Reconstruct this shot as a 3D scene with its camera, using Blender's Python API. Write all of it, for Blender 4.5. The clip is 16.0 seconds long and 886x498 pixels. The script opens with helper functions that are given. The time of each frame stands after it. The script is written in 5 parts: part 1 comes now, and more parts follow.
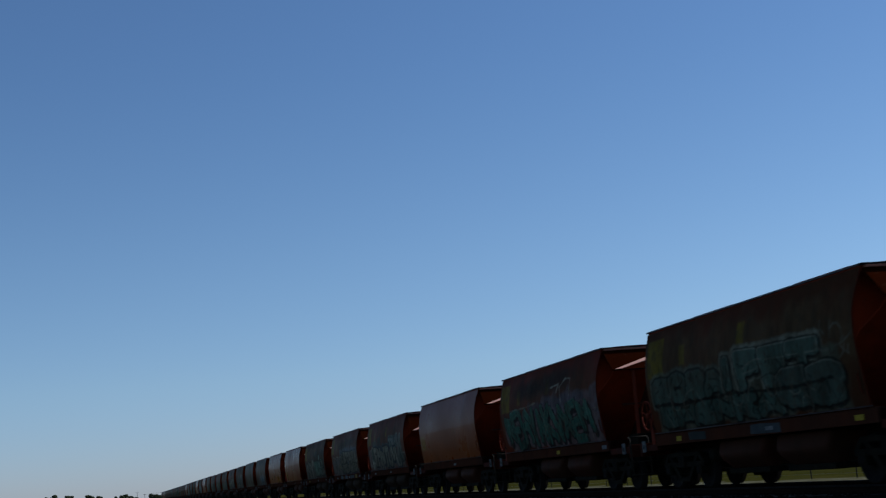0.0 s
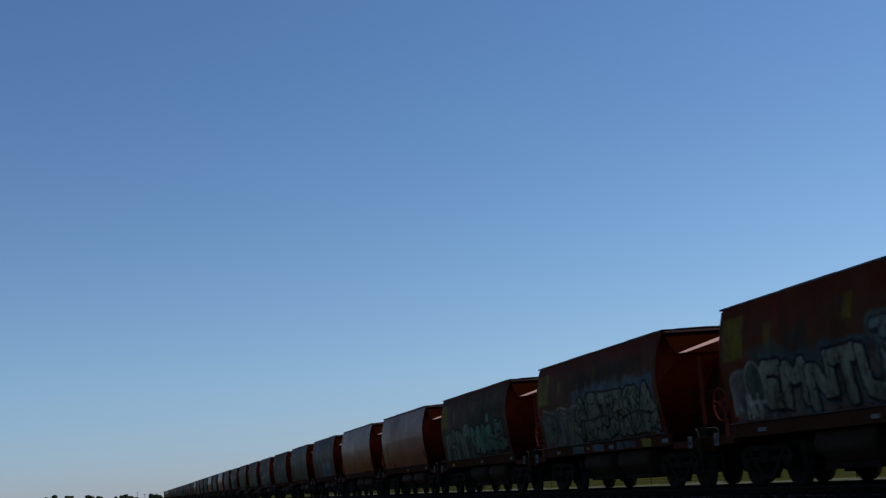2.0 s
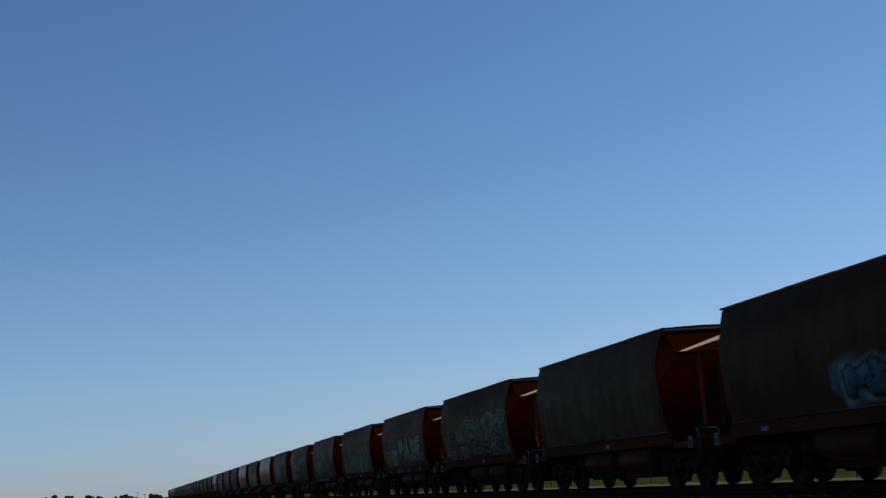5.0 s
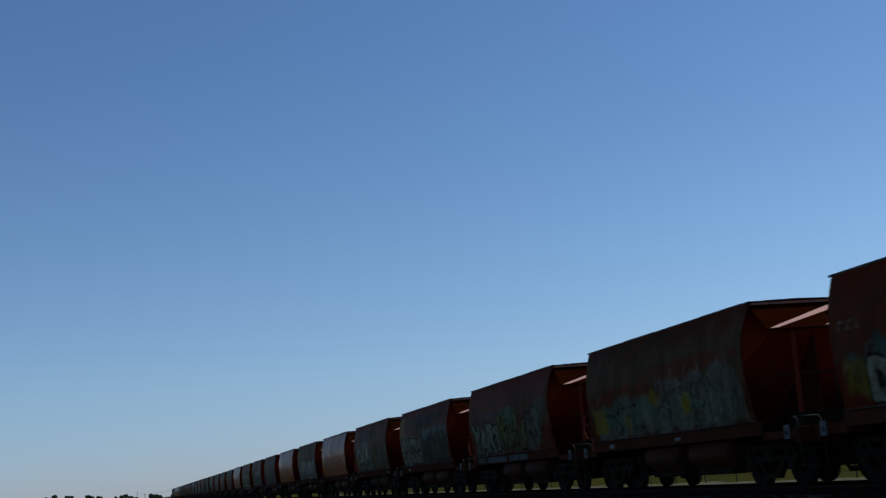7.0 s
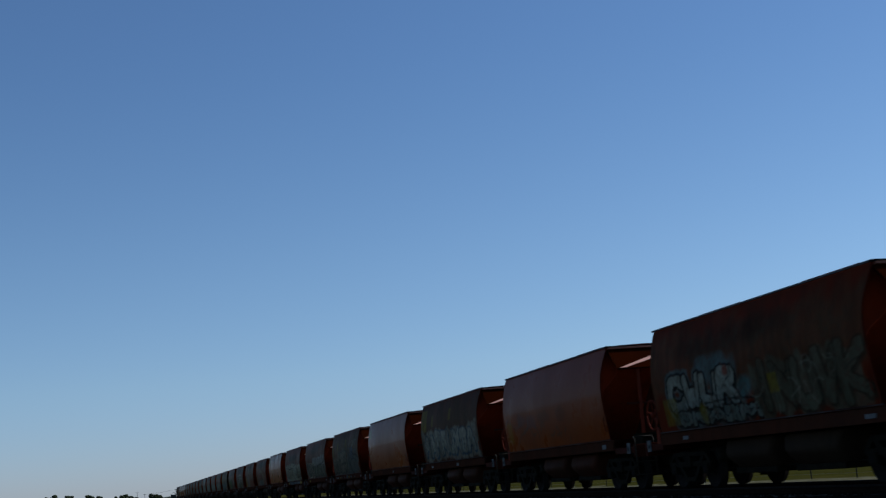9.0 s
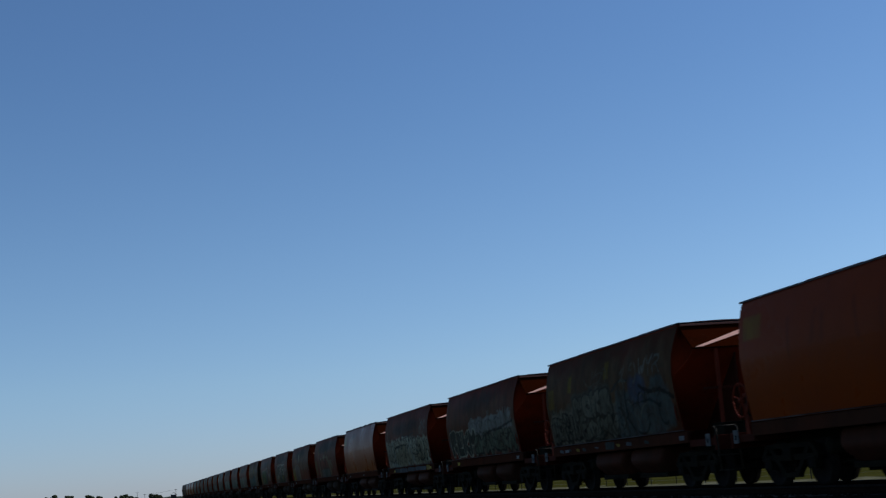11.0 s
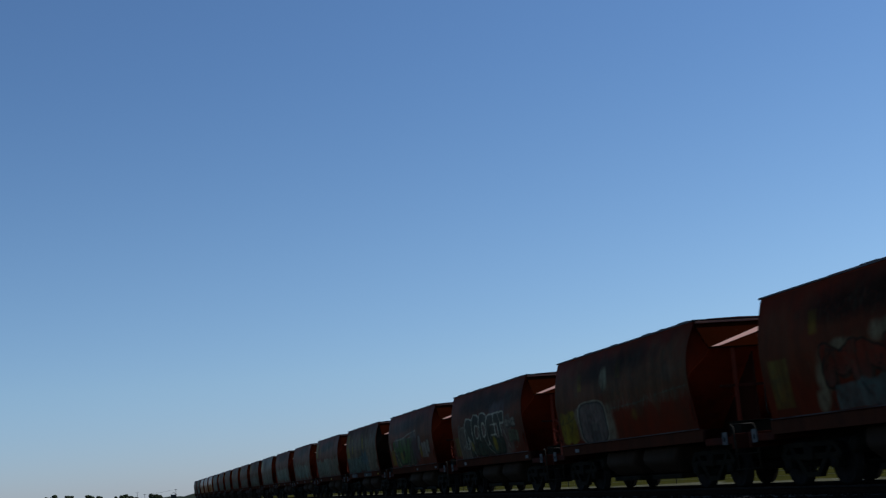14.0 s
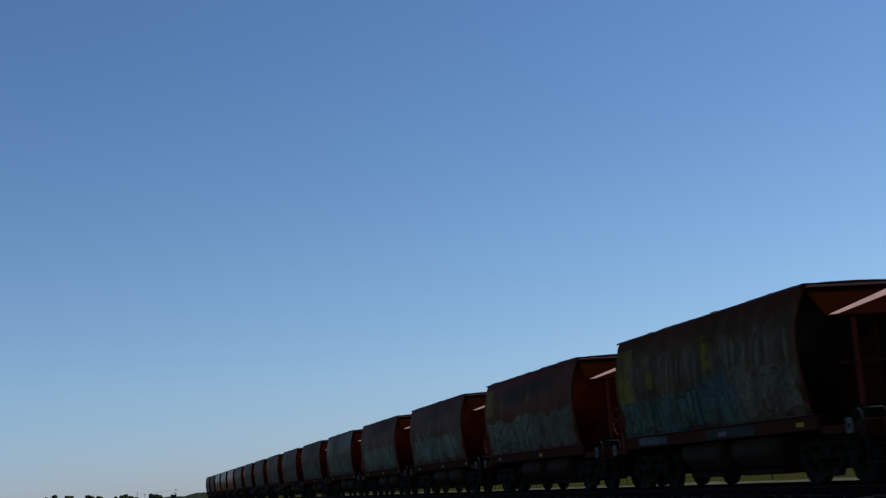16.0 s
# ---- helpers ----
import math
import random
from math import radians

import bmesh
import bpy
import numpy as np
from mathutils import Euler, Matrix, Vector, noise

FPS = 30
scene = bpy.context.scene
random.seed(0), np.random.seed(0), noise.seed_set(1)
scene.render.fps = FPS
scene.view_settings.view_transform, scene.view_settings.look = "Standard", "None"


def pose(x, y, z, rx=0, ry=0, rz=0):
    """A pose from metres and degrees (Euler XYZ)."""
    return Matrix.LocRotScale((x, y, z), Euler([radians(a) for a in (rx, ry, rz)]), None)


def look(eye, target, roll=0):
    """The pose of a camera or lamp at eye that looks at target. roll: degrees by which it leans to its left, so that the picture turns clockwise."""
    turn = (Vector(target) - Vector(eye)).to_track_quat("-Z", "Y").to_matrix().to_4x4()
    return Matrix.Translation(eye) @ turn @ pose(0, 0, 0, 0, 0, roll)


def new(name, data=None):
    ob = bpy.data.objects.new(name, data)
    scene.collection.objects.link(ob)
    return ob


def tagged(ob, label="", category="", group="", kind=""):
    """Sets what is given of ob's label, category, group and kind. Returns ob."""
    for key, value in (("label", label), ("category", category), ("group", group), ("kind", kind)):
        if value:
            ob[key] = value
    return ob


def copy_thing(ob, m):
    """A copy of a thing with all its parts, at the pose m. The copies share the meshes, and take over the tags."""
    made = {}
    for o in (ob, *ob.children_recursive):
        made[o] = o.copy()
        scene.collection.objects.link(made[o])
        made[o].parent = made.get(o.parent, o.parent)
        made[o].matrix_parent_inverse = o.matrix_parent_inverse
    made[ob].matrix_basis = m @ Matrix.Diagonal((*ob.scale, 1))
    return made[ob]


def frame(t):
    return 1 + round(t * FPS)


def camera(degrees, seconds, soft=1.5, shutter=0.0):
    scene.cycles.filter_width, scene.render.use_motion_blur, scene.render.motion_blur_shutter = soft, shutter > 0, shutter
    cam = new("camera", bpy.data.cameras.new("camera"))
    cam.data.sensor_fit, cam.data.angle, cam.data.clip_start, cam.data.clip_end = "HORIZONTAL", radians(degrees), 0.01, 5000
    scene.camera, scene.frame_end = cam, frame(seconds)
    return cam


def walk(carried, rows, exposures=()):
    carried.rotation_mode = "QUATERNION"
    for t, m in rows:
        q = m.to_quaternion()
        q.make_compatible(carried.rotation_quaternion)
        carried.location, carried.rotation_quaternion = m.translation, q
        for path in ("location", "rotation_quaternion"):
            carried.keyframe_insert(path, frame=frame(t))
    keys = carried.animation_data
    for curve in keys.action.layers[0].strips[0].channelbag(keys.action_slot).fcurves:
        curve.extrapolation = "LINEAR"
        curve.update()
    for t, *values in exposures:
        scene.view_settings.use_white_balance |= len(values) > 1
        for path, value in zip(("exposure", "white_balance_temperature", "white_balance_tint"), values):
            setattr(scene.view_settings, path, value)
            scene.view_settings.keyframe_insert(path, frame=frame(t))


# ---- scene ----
RAIL = 0.8            # rail head above the plain
TRACK_X = 14.247      # track centre, the track runs along +Y
PITCH = 13.4          # wagon spacing, coupler to coupler
FIRST, LAST = -4, 40  # wagons from the head of the view to the tail
HALF = 4.985          # half the roof length

cam = camera(38.556, 16.0, soft=1.3, shutter=0.12)
EYE = Vector((0.0, 0.0, RAIL + 0.794))
VIEW = Vector((0.24498, 0.95339, 0.17614))
STAND = look(EYE, EYE + VIEW * 20.0, -4.713)
walk(cam, [(0.0, STAND), (16.0, STAND)], exposures=[(0.0, 0.0, 5530, 9), (9.0, 0.0, 5530, 9), (11.4, 0.05, 5530, 9), (16.0, 0.05, 5530, 9)])

# ---- light ----
SUN_AZ, SUN_EL = 80.0, 42.0      # degrees clockwise from +Y, and above the horizon
world = bpy.data.worlds.new("sky")
world.use_nodes = True
scene.world = world
wn = world.node_tree
sky = wn.nodes.new("ShaderNodeTexSky")
sky.sky_type = "NISHITA"
sky.sun_disc = False
sky.sun_elevation = radians(SUN_EL)
sky.sun_rotation = radians(SUN_AZ)
sky.altitude = 200.0
sky.air_density = 0.91
sky.dust_density = 0.25
sky.ozone_density = 3.2
# sky tint by elevation, fitted to the camera's view: bluer horizon, deeper overhead
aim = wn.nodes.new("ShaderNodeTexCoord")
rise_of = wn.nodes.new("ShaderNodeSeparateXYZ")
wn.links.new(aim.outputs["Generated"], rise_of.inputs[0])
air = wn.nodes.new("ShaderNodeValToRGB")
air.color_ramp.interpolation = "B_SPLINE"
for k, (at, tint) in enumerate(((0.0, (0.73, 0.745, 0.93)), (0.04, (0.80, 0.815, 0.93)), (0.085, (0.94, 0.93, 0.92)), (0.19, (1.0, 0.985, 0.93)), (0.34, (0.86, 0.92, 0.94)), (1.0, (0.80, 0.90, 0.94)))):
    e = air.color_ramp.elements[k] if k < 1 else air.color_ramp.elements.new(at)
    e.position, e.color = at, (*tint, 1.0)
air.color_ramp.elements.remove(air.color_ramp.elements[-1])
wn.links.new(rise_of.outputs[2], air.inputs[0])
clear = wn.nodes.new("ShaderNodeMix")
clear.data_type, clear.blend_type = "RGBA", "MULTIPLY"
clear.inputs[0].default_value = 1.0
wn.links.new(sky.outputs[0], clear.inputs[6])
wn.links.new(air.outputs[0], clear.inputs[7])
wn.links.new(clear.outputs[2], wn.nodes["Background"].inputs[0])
wn.nodes["Background"].inputs[1].default_value = 0.0875
lamp = bpy.data.lights.new("sun", "SUN")
lamp.energy, lamp.angle, lamp.color = 3.0, radians(0.55), (1.0, 0.93, 0.84)
sun = new("sun", lamp)
_h = math.cos(radians(SUN_EL))
SUN_DIR = Vector((math.sin(radians(SUN_AZ)) * _h, math.cos(radians(SUN_AZ)) * _h, math.sin(radians(SUN_EL))))
sun.matrix_world = look(SUN_DIR * 200.0, (0, 0, 0))


# ---- materials ----
def material(name, rough=0.6, metal=0.0):
    m = bpy.data.materials.new(name)
    m.use_nodes = True
    b = m.node_tree.nodes["Principled BSDF"]
    b.inputs["Roughness"].default_value = rough
    b.inputs["Metallic"].default_value = metal
    return m, m.node_tree, b


def node(nt, kind, **values):
    n = nt.nodes.new(kind)
    for key, value in values.items():
        n.inputs[key.replace("_", " ")].default_value = value
    return n


def ramp(nt, source, stops):
    r = nt.nodes.new("ShaderNodeValToRGB")
    nt.links.new(source, r.inputs[0])
    el = r.color_ramp.elements
    while len(el) < len(stops):
        el.new(0.5)
    for e, (p, c) in zip(el, stops):
        e.position = p
        e.color = (*c, 1.0) if len(c) == 3 else c
    return r.outputs[0]


def mixed(nt, factor, a, b, mode="MIX"):
    x = nt.nodes.new("ShaderNodeMix")
    x.data_type, x.blend_type = "RGBA", mode
    for sock, v in ((x.inputs[0], factor), (x.inputs[6], a), (x.inputs[7], b)):
        if isinstance(v, bpy.types.NodeSocket):
            nt.links.new(v, sock)
        elif isinstance(v, (int, float)):
            sock.default_value = v
        else:
            sock.default_value = (*v, 1.0)
    return x.outputs[2]


def coords(nt, scale=(1, 1, 1)):
    tc = nt.nodes.new("ShaderNodeTexCoord")
    mp = nt.nodes.new("ShaderNodeMapping")
    mp.inputs["Scale"].default_value = scale
    nt.links.new(tc.outputs["Object"], mp.inputs[0])
    return mp.outputs[0]


def noise_tex(nt, vec, scale, detail=4.0, rough=0.55):
    n = node(nt, "ShaderNodeTexNoise", Scale=scale, Detail=detail, Roughness=rough)
    nt.links.new(vec, n.inputs["Vector"])
    return n.outputs[0]


def bump(nt, b, height, strength, distance=0.01):
    n = node(nt, "ShaderNodeBump", Strength=strength, Distance=distance)
    nt.links.new(height, n.inputs["Height"])
    nt.links.new(n.outputs[0], b.inputs["Normal"])


def surface(name, dark, light, scale, rough=0.7, metal=0.0, fine=30.0, relief=0.25, depth=0.01, stretch=(1, 1, 1)):
    """Two-scale mottled surface with fine relief."""
    m, nt, b = material(name, rough, metal)
    v = coords(nt, stretch)
    big, small = noise_tex(nt, v, scale), noise_tex(nt, v, fine, 3.0)
    base = ramp(nt, big, [(0.3, dark), (0.7, light)])
    grain = ramp(nt, small, [(0.25, (0.72, 0.72, 0.72)), (0.75, (1.1, 1.1, 1.1))])
    nt.links.new(mixed(nt, 1.0, base, grain, "MULTIPLY"), b.inputs["Base Color"])
    bump(nt, b, small, relief, depth)
    b.inputs["Specular IOR Level"].default_value = 0.02
    return m


def wagon_paint(name, fresh, faded, grime, dirt=0.5, rough=0.42, spray=False, gloss=0.02):
    """Sheet steel paint: faded patches, rain streaks, soot and rust spots."""
    m, nt, b = material(name, rough)
    v = coords(nt)
    off = nt.nodes.new("ShaderNodeVectorMath")
    off.operation = "ADD"
    nt.links.new(v, off.inputs[0])
    rnd = nt.nodes.new("ShaderNodeObjectInfo")
    sc = nt.nodes.new("ShaderNodeVectorMath")
    sc.operation = "SCALE"
    sc.inputs[0].default_value = (37.0, 91.0, 13.0)
    nt.links.new(rnd.outputs["Random"], sc.inputs["Scale"])
    nt.links.new(sc.outputs[0], off.inputs[1])
    v = off.outputs[0]
    st = nt.nodes.new("ShaderNodeMapping")
    st.inputs["Scale"].default_value = (1.0, 1.3, 0.5)
    nt.links.new(v, st.inputs[0])
    patches = noise_tex(nt, v, 0.55, 5.0, 0.6)
    streaks = noise_tex(nt, st.outputs[0], 1.6, 5.0, 0.65)
    spots = noise_tex(nt, v, 9.0, 5.0, 0.7)
    col = mixed(nt, ramp(nt, patches, [(0.35, (0, 0, 0)), (0.65, (1, 1, 1))]), fresh, faded)
    k = ramp(nt, streaks, [(0.6 - 0.25 * dirt, (0, 0, 0)), (0.98 - 0.2 * dirt, (0.65, 0.65, 0.65))])
    col = mixed(nt, k, col, grime)
    col = mixed(nt, ramp(nt, spots, [(0.62, (0, 0, 0)), (0.72, (0.7, 0.7, 0.7))]), col, (0.055, 0.028, 0.018))
    if spray:
        layer = nt.nodes.new("ShaderNodeAttribute")
        layer.attribute_name = "spray"
        worn = ramp(nt, spots, [(0.5, (1, 1, 1)), (0.75, (0.45, 0.45, 0.45))])
        k = nt.nodes.new("ShaderNodeMath")
        k.operation = "MULTIPLY"
        nt.links.new(layer.outputs["Alpha"], k.inputs[0])
        nt.links.new(worn, k.inputs[1])
        tone = ramp(nt, streaks, [(0.34, (1.3, 1.3, 1.28)), (0.72, (0.55, 0.52, 0.48))])
        col = mixed(nt, k.outputs[0], col, mixed(nt, 1.0, layer.outputs["Color"], tone, "MULTIPLY"))
    nt.links.new(col, b.inputs["Base Color"])
    b.inputs["Specular IOR Level"].default_value = gloss
    r = ramp(nt, patches, [(0.3, (rough - 0.05,) * 3), (0.75, (min(1, rough + 0.12),) * 3)])
    nt.links.new(r, b.inputs["Roughness"])
    dents = noise_tex(nt, v, 1.1, 2.0)
    both = nt.nodes.new("ShaderNodeMath")
    both.operation = "MULTIPLY_ADD"
    both.inputs[1].default_value = 0.06
    nt.links.new(spots, both.inputs[0])
    nt.links.new(dents, both.inputs[2])
    bump(nt, b, both.outputs[0], 0.16, 0.05)
    return m


PAINTS = {
    "orange": wagon_paint("orange_paint", (0.18, 0.030, 0.003), (0.148, 0.0265, 0.004), (0.065, 0.017, 0.006), 0.12, 0.28, True, 0.022),
    "rust": wagon_paint("rust_red_paint", (0.108, 0.0145, 0.004), (0.076, 0.018, 0.0075), (0.027, 0.013, 0.008), 0.65, 0.40, True, 0.005),
    "brown": wagon_paint("sooty_brown_paint", (0.072, 0.018, 0.006), (0.055, 0.023, 0.010), (0.022, 0.014, 0.007), 0.6, 0.42, True, 0.005),
    "grey": wagon_paint("weathered_grey_paint", (0.046, 0.025, 0.013), (0.040, 0.021, 0.011), (0.018, 0.011, 0.007), 0.5, 0.38, True, 0.009),
}
END_RED = wagon_paint("end_red_paint", (0.28, 0.030, 0.0065), (0.22, 0.028, 0.0075), (0.06, 0.014, 0.008), 0.4, 0.55)
FRAME_RED = wagon_paint("underframe_red", (0.060, 0.012, 0.006), (0.045, 0.013, 0.007), (0.020, 0.010, 0.006), 0.65, 0.65)
CHUTE_RED = wagon_paint("chute_maroon", (0.066, 0.020, 0.011), (0.048, 0.021, 0.012), (0.019, 0.013, 0.008), 0.85, 0.6)
POST_RED = wagon_paint("post_dull_red", (0.17, 0.028, 0.013), (0.13, 0.026, 0.013), (0.03, 0.011, 0.008), 0.45, 0.65)
# hood shade put into the paint, far darker than the end red
HOOD_SHADE_RED = wagon_paint("shaded_hood_red", (0.028, 0.005, 0.001), (0.020, 0.004, 0.001), (0.008, 0.003, 0.001), 0.4, 0.7, False, 0.0)
SILL = wagon_paint("sill_maroon", (0.066, 0.022, 0.012), (0.050, 0.022, 0.013), (0.020, 0.013, 0.009), 0.6, 0.65, False, 0.0)
LIP = wagon_paint("worn_lip_paint", (0.035, 0.014, 0.010), (0.095, 0.082, 0.072), (0.03, 0.016, 0.012), 0.5, 0.6)
# end flange lightened: its sunlit tone is put into the paint
FLANGE = wagon_paint("faded_pink_paint", (0.30, 0.125, 0.08), (0.25, 0.11, 0.075), (0.06, 0.03, 0.02), 0.35, 0.6)
# sunlit tone of the hood strips, put into the colour
HOOD_SUN = wagon_paint("pale_pink_primer", (0.78, 0.42, 0.30), (0.68, 0.37, 0.27), (0.40, 0.20, 0.14), 0.15, 0.65)
RAIL_GREY = surface("roof_rail_grey", (0.075, 0.073, 0.076), (0.14, 0.136, 0.138), 3.0, 0.5)
SOOTY = wagon_paint("sooty_chute_steel", (0.034, 0.021, 0.013), (0.040, 0.026, 0.016), (0.014, 0.010, 0.007), 0.7, 0.7)
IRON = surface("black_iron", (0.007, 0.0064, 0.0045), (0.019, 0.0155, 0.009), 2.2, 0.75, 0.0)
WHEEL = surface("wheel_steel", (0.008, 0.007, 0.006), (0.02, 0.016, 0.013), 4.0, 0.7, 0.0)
GREY_STEEL = surface("galvanised_steel", (0.016, 0.014, 0.011), (0.042, 0.036, 0.026), 3.0, 0.6, 0.0)
WHITE = surface("white_plate", (0.10, 0.10, 0.095), (0.19, 0.185, 0.175), 6.0, 0.55)
PLATE = surface("dirty_white_plate", (0.055, 0.055, 0.052), (0.14, 0.135, 0.125), 3.0, 0.6)
WHITE_BRIGHT = surface("fresh_white_paint", (0.7, 0.7, 0.68), (0.8, 0.8, 0.78), 6.0, 0.5)
YELLOW = surface("yellow_paint", (0.28, 0.19, 0.02), (0.40, 0.29, 0.03), 5.0, 0.55)
BLACK = surface("black_paint", (0.008, 0.008, 0.008), (0.018, 0.018, 0.017), 4.0, 0.5)


# ---- mesh helpers ----
def mesh_object(name, bm, mat, parent=None, label=""):
    bmesh.ops.recalc_face_normals(bm, faces=bm.faces)
    me = bpy.data.meshes.new(name)
    bm.to_mesh(me)
    bm.free()
    for m in (mat if isinstance(mat, (list, tuple)) else [mat]):
        me.materials.append(m)
    ob = new(name, me)
    if parent is not None:
        ob.parent = parent
    return tagged(ob, label)


def part(name, bm, mat, parent, label=""):
    return mesh_object(name, bm, mat, parent, label)


def box(bm, x0, x1, y0, y1, z0, z1, bevel=0.0):
    r = bmesh.ops.create_cube(bm, size=1.0)
    bmesh.ops.scale(bm, vec=(x1 - x0, y1 - y0, z1 - z0), verts=r["verts"])
    bmesh.ops.translate(bm, vec=((x0 + x1) / 2, (y0 + y1) / 2, (z0 + z1) / 2), verts=r["verts"])
    if bevel > 0:
        edges = list({e for v in r["verts"] for e in v.link_edges})
        bmesh.ops.bevel(bm, geom=edges, offset=bevel, segments=2, affect="EDGES", profile=0.6)


def beam(bm, a, b, w, d=None, up=(0, 0, 1)):
    """A bar of section w x d from a to b."""
    a, b = Vector(a), Vector(b)
    d = w if d is None else d
    ax = (b - a).normalized()
    s = ax.cross(Vector(up))
    if s.length < 1e-4:
        s = ax.cross(Vector((1, 0, 0)))
    s.normalize()
    u = s.cross(ax)
    ring = lambda c: [bm.verts.new(c + s * i * w / 2 + u * j * d / 2) for i, j in ((-1, -1), (1, -1), (1, 1), (-1, 1))]
    p, q = ring(a), ring(b)
    bm.faces.new(p[::-1])
    bm.faces.new(q)
    for i in range(4):
        bm.faces.new((p[i], p[(i + 1) % 4], q[(i + 1) % 4], q[i]))


def tube(bm, points, radius, sides=8):
    """A round bar along a bent line."""
    pts = [Vector(p) for p in points]
    rings = []
    for i, p in enumerate(pts):
        ax = (pts[min(i + 1, len(pts) - 1)] - pts[max(i - 1, 0)]).normalized()
        s = ax.cross(Vector((0.31, 0.2, 0.93))).normalized()
        u = s.cross(ax)
        rings.append([bm.verts.new(p + radius * (s * math.cos(k * math.tau / sides) + u * math.sin(k * math.tau / sides))) for k in range(sides)])
    for r, q in zip(rings, rings[1:]):
        for k in range(sides):
            f = bm.faces.new((r[k], r[(k + 1) % sides], q[(k + 1) % sides], q[k]))
            f.smooth = True
    bm.faces.new(rings[0][::-1])
    bm.faces.new(rings[-1])


def lathe_x(bm, profile, steps=28, centre=(0, 0, 0)):
    """Turns (x, radius) pairs about the X axis."""
    c = Vector(centre)
    rows = [[bm.verts.new(c + Vector((x, r * math.cos(k * math.tau / steps), r * math.sin(k * math.tau / steps)))) for k in range(steps)] for x, r in profile]
    for p, q in zip(rows, rows[1:]):
        for k in range(steps):
            f = bm.faces.new((p[k], p[(k + 1) % steps], q[(k + 1) % steps], q[k]))
            f.smooth = True
    bm.faces.new(rows[0][::-1])
    bm.faces.new(rows[-1])


def extrude_y(bm, outline, y0, y1, smooth=False):
    """A closed outline of (x, z) drawn out along Y."""
    p = [bm.verts.new((x, y0, z)) for x, z in outline]
    q = [bm.verts.new((x, y1, z)) for x, z in outline]
    n = len(outline)
    for i in range(n):
        f = bm.faces.new((p[i], p[(i + 1) % n], q[(i + 1) % n], q[i]))
        f.smooth = smooth
    bm.faces.new(p[::-1])
    bm.faces.new(q)


# ---- the grain wagon ----
ROOF_Z, ROOF_X = 3.894, 1.184
BOTTOM_Z = 1.40


def side_x(z):
    """Half width of the bulging side at height z."""
    t = (z - 2.6)
    return 1.405 - 0.13 * t * t if t > 0 else 1.405 + 0.065 * t - 0.045 * t * t


def front_cut(z):
    """How far the front edge of the side sheet is scooped back at height z."""
    f = min(1.0, max(0.0, (ROOF_Z - z) / 0.9))
    return 0.22 * f * f * (3 - 2 * f) - 0.05 * max(0.0, (2.4 - z))


MID = -0.43           # middle of the underframe, the front platform is the longer one
FRONT, REAR = -HALF - 1.5, HALF + 1.1   # headstocks
BOGIES = (MID - 4.45, MID + 4.45)
WHEEL_R = 0.46


def grid_mesh(name, rows, mat, colours=None):
    """A mesh from a numpy grid of points (n, m, 3), with an optional paint layer per point."""
    n, m = rows.shape[:2]
    idx = np.arange(n * m).reshape(n, m)
    quads = np.stack([idx[:-1, :-1], idx[:-1, 1:], idx[1:, 1:], idx[1:, :-1]], -1).reshape(-1, 4)
    me = bpy.data.meshes.new(name)
    me.vertices.add(n * m)
    me.vertices.foreach_set("co", rows.reshape(-1).astype(np.float32))
    me.loops.add(quads.size)
    me.loops.foreach_set("vertex_index", quads.reshape(-1).astype(np.int32))
    me.polygons.add(len(quads))
    me.polygons.foreach_set("loop_start", np.arange(0, quads.size, 4, dtype=np.int32))
    me.polygons.foreach_set("use_smooth", np.ones(len(quads), dtype=bool))
    me.update()
    if colours is not None:
        layer = me.color_attributes.new("spray", "FLOAT_COLOR", "POINT")
        layer.data.foreach_set("color", colours.reshape(-1).astype(np.float32))
    me.materials.append(mat)
    return me


def wagon_body(parent, mat):
    """Roof and far side sheet in one bent plate, open below."""
    bm = bmesh.new()
    zs = [BOTTOM_Z + (ROOF_Z - 0.07 - BOTTOM_Z) * i / 14 for i in range(15)]
    side = [(-side_x(z) + 0.012, z) for z in zs]
    crown = [(-ROOF_X, ROOF_Z), (-0.75, ROOF_Z + 0.03), (0, ROOF_Z + 0.045), (0.75, ROOF_Z + 0.03), (ROOF_X, ROOF_Z)]
    outer = side + crown + [(-x, z) for x, z in reversed(side)]
    inner = [(x * 0.988, z - (0.05 if z > 3.8 else 0.0)) for x, z in outer]
    n = len(outer)
    ring = {}
    for y in (-HALF, HALF):
        end = lambda z: y + front_cut(z) + 0.004 if y < 0 else y - 0.004
        ring[y] = ([bm.verts.new((x, end(z), z)) for x, z in outer], [bm.verts.new((x, end(z), z)) for x, z in inner])
    (oa, ia), (ob_, ib) = ring[-HALF], ring[HALF]
    for i in range(n - 1):
        f = bm.faces.new((oa[i], oa[i + 1], ob_[i + 1], ob_[i]))
        f.smooth = not (13 <= i <= n - 15)
        bm.faces.new((ia[i + 1], ia[i], ib[i], ib[i + 1]))
        bm.faces.new((oa[i + 1], oa[i], ia[i], ia[i + 1]))
        bm.faces.new((ob_[i], ob_[i + 1], ib[i + 1], ib[i]))
    for i in (0, n - 1):
        bm.faces.new((oa[i], ob_[i], ib[i], ia[i]))
    return part("hopper_body", bm, mat, parent)


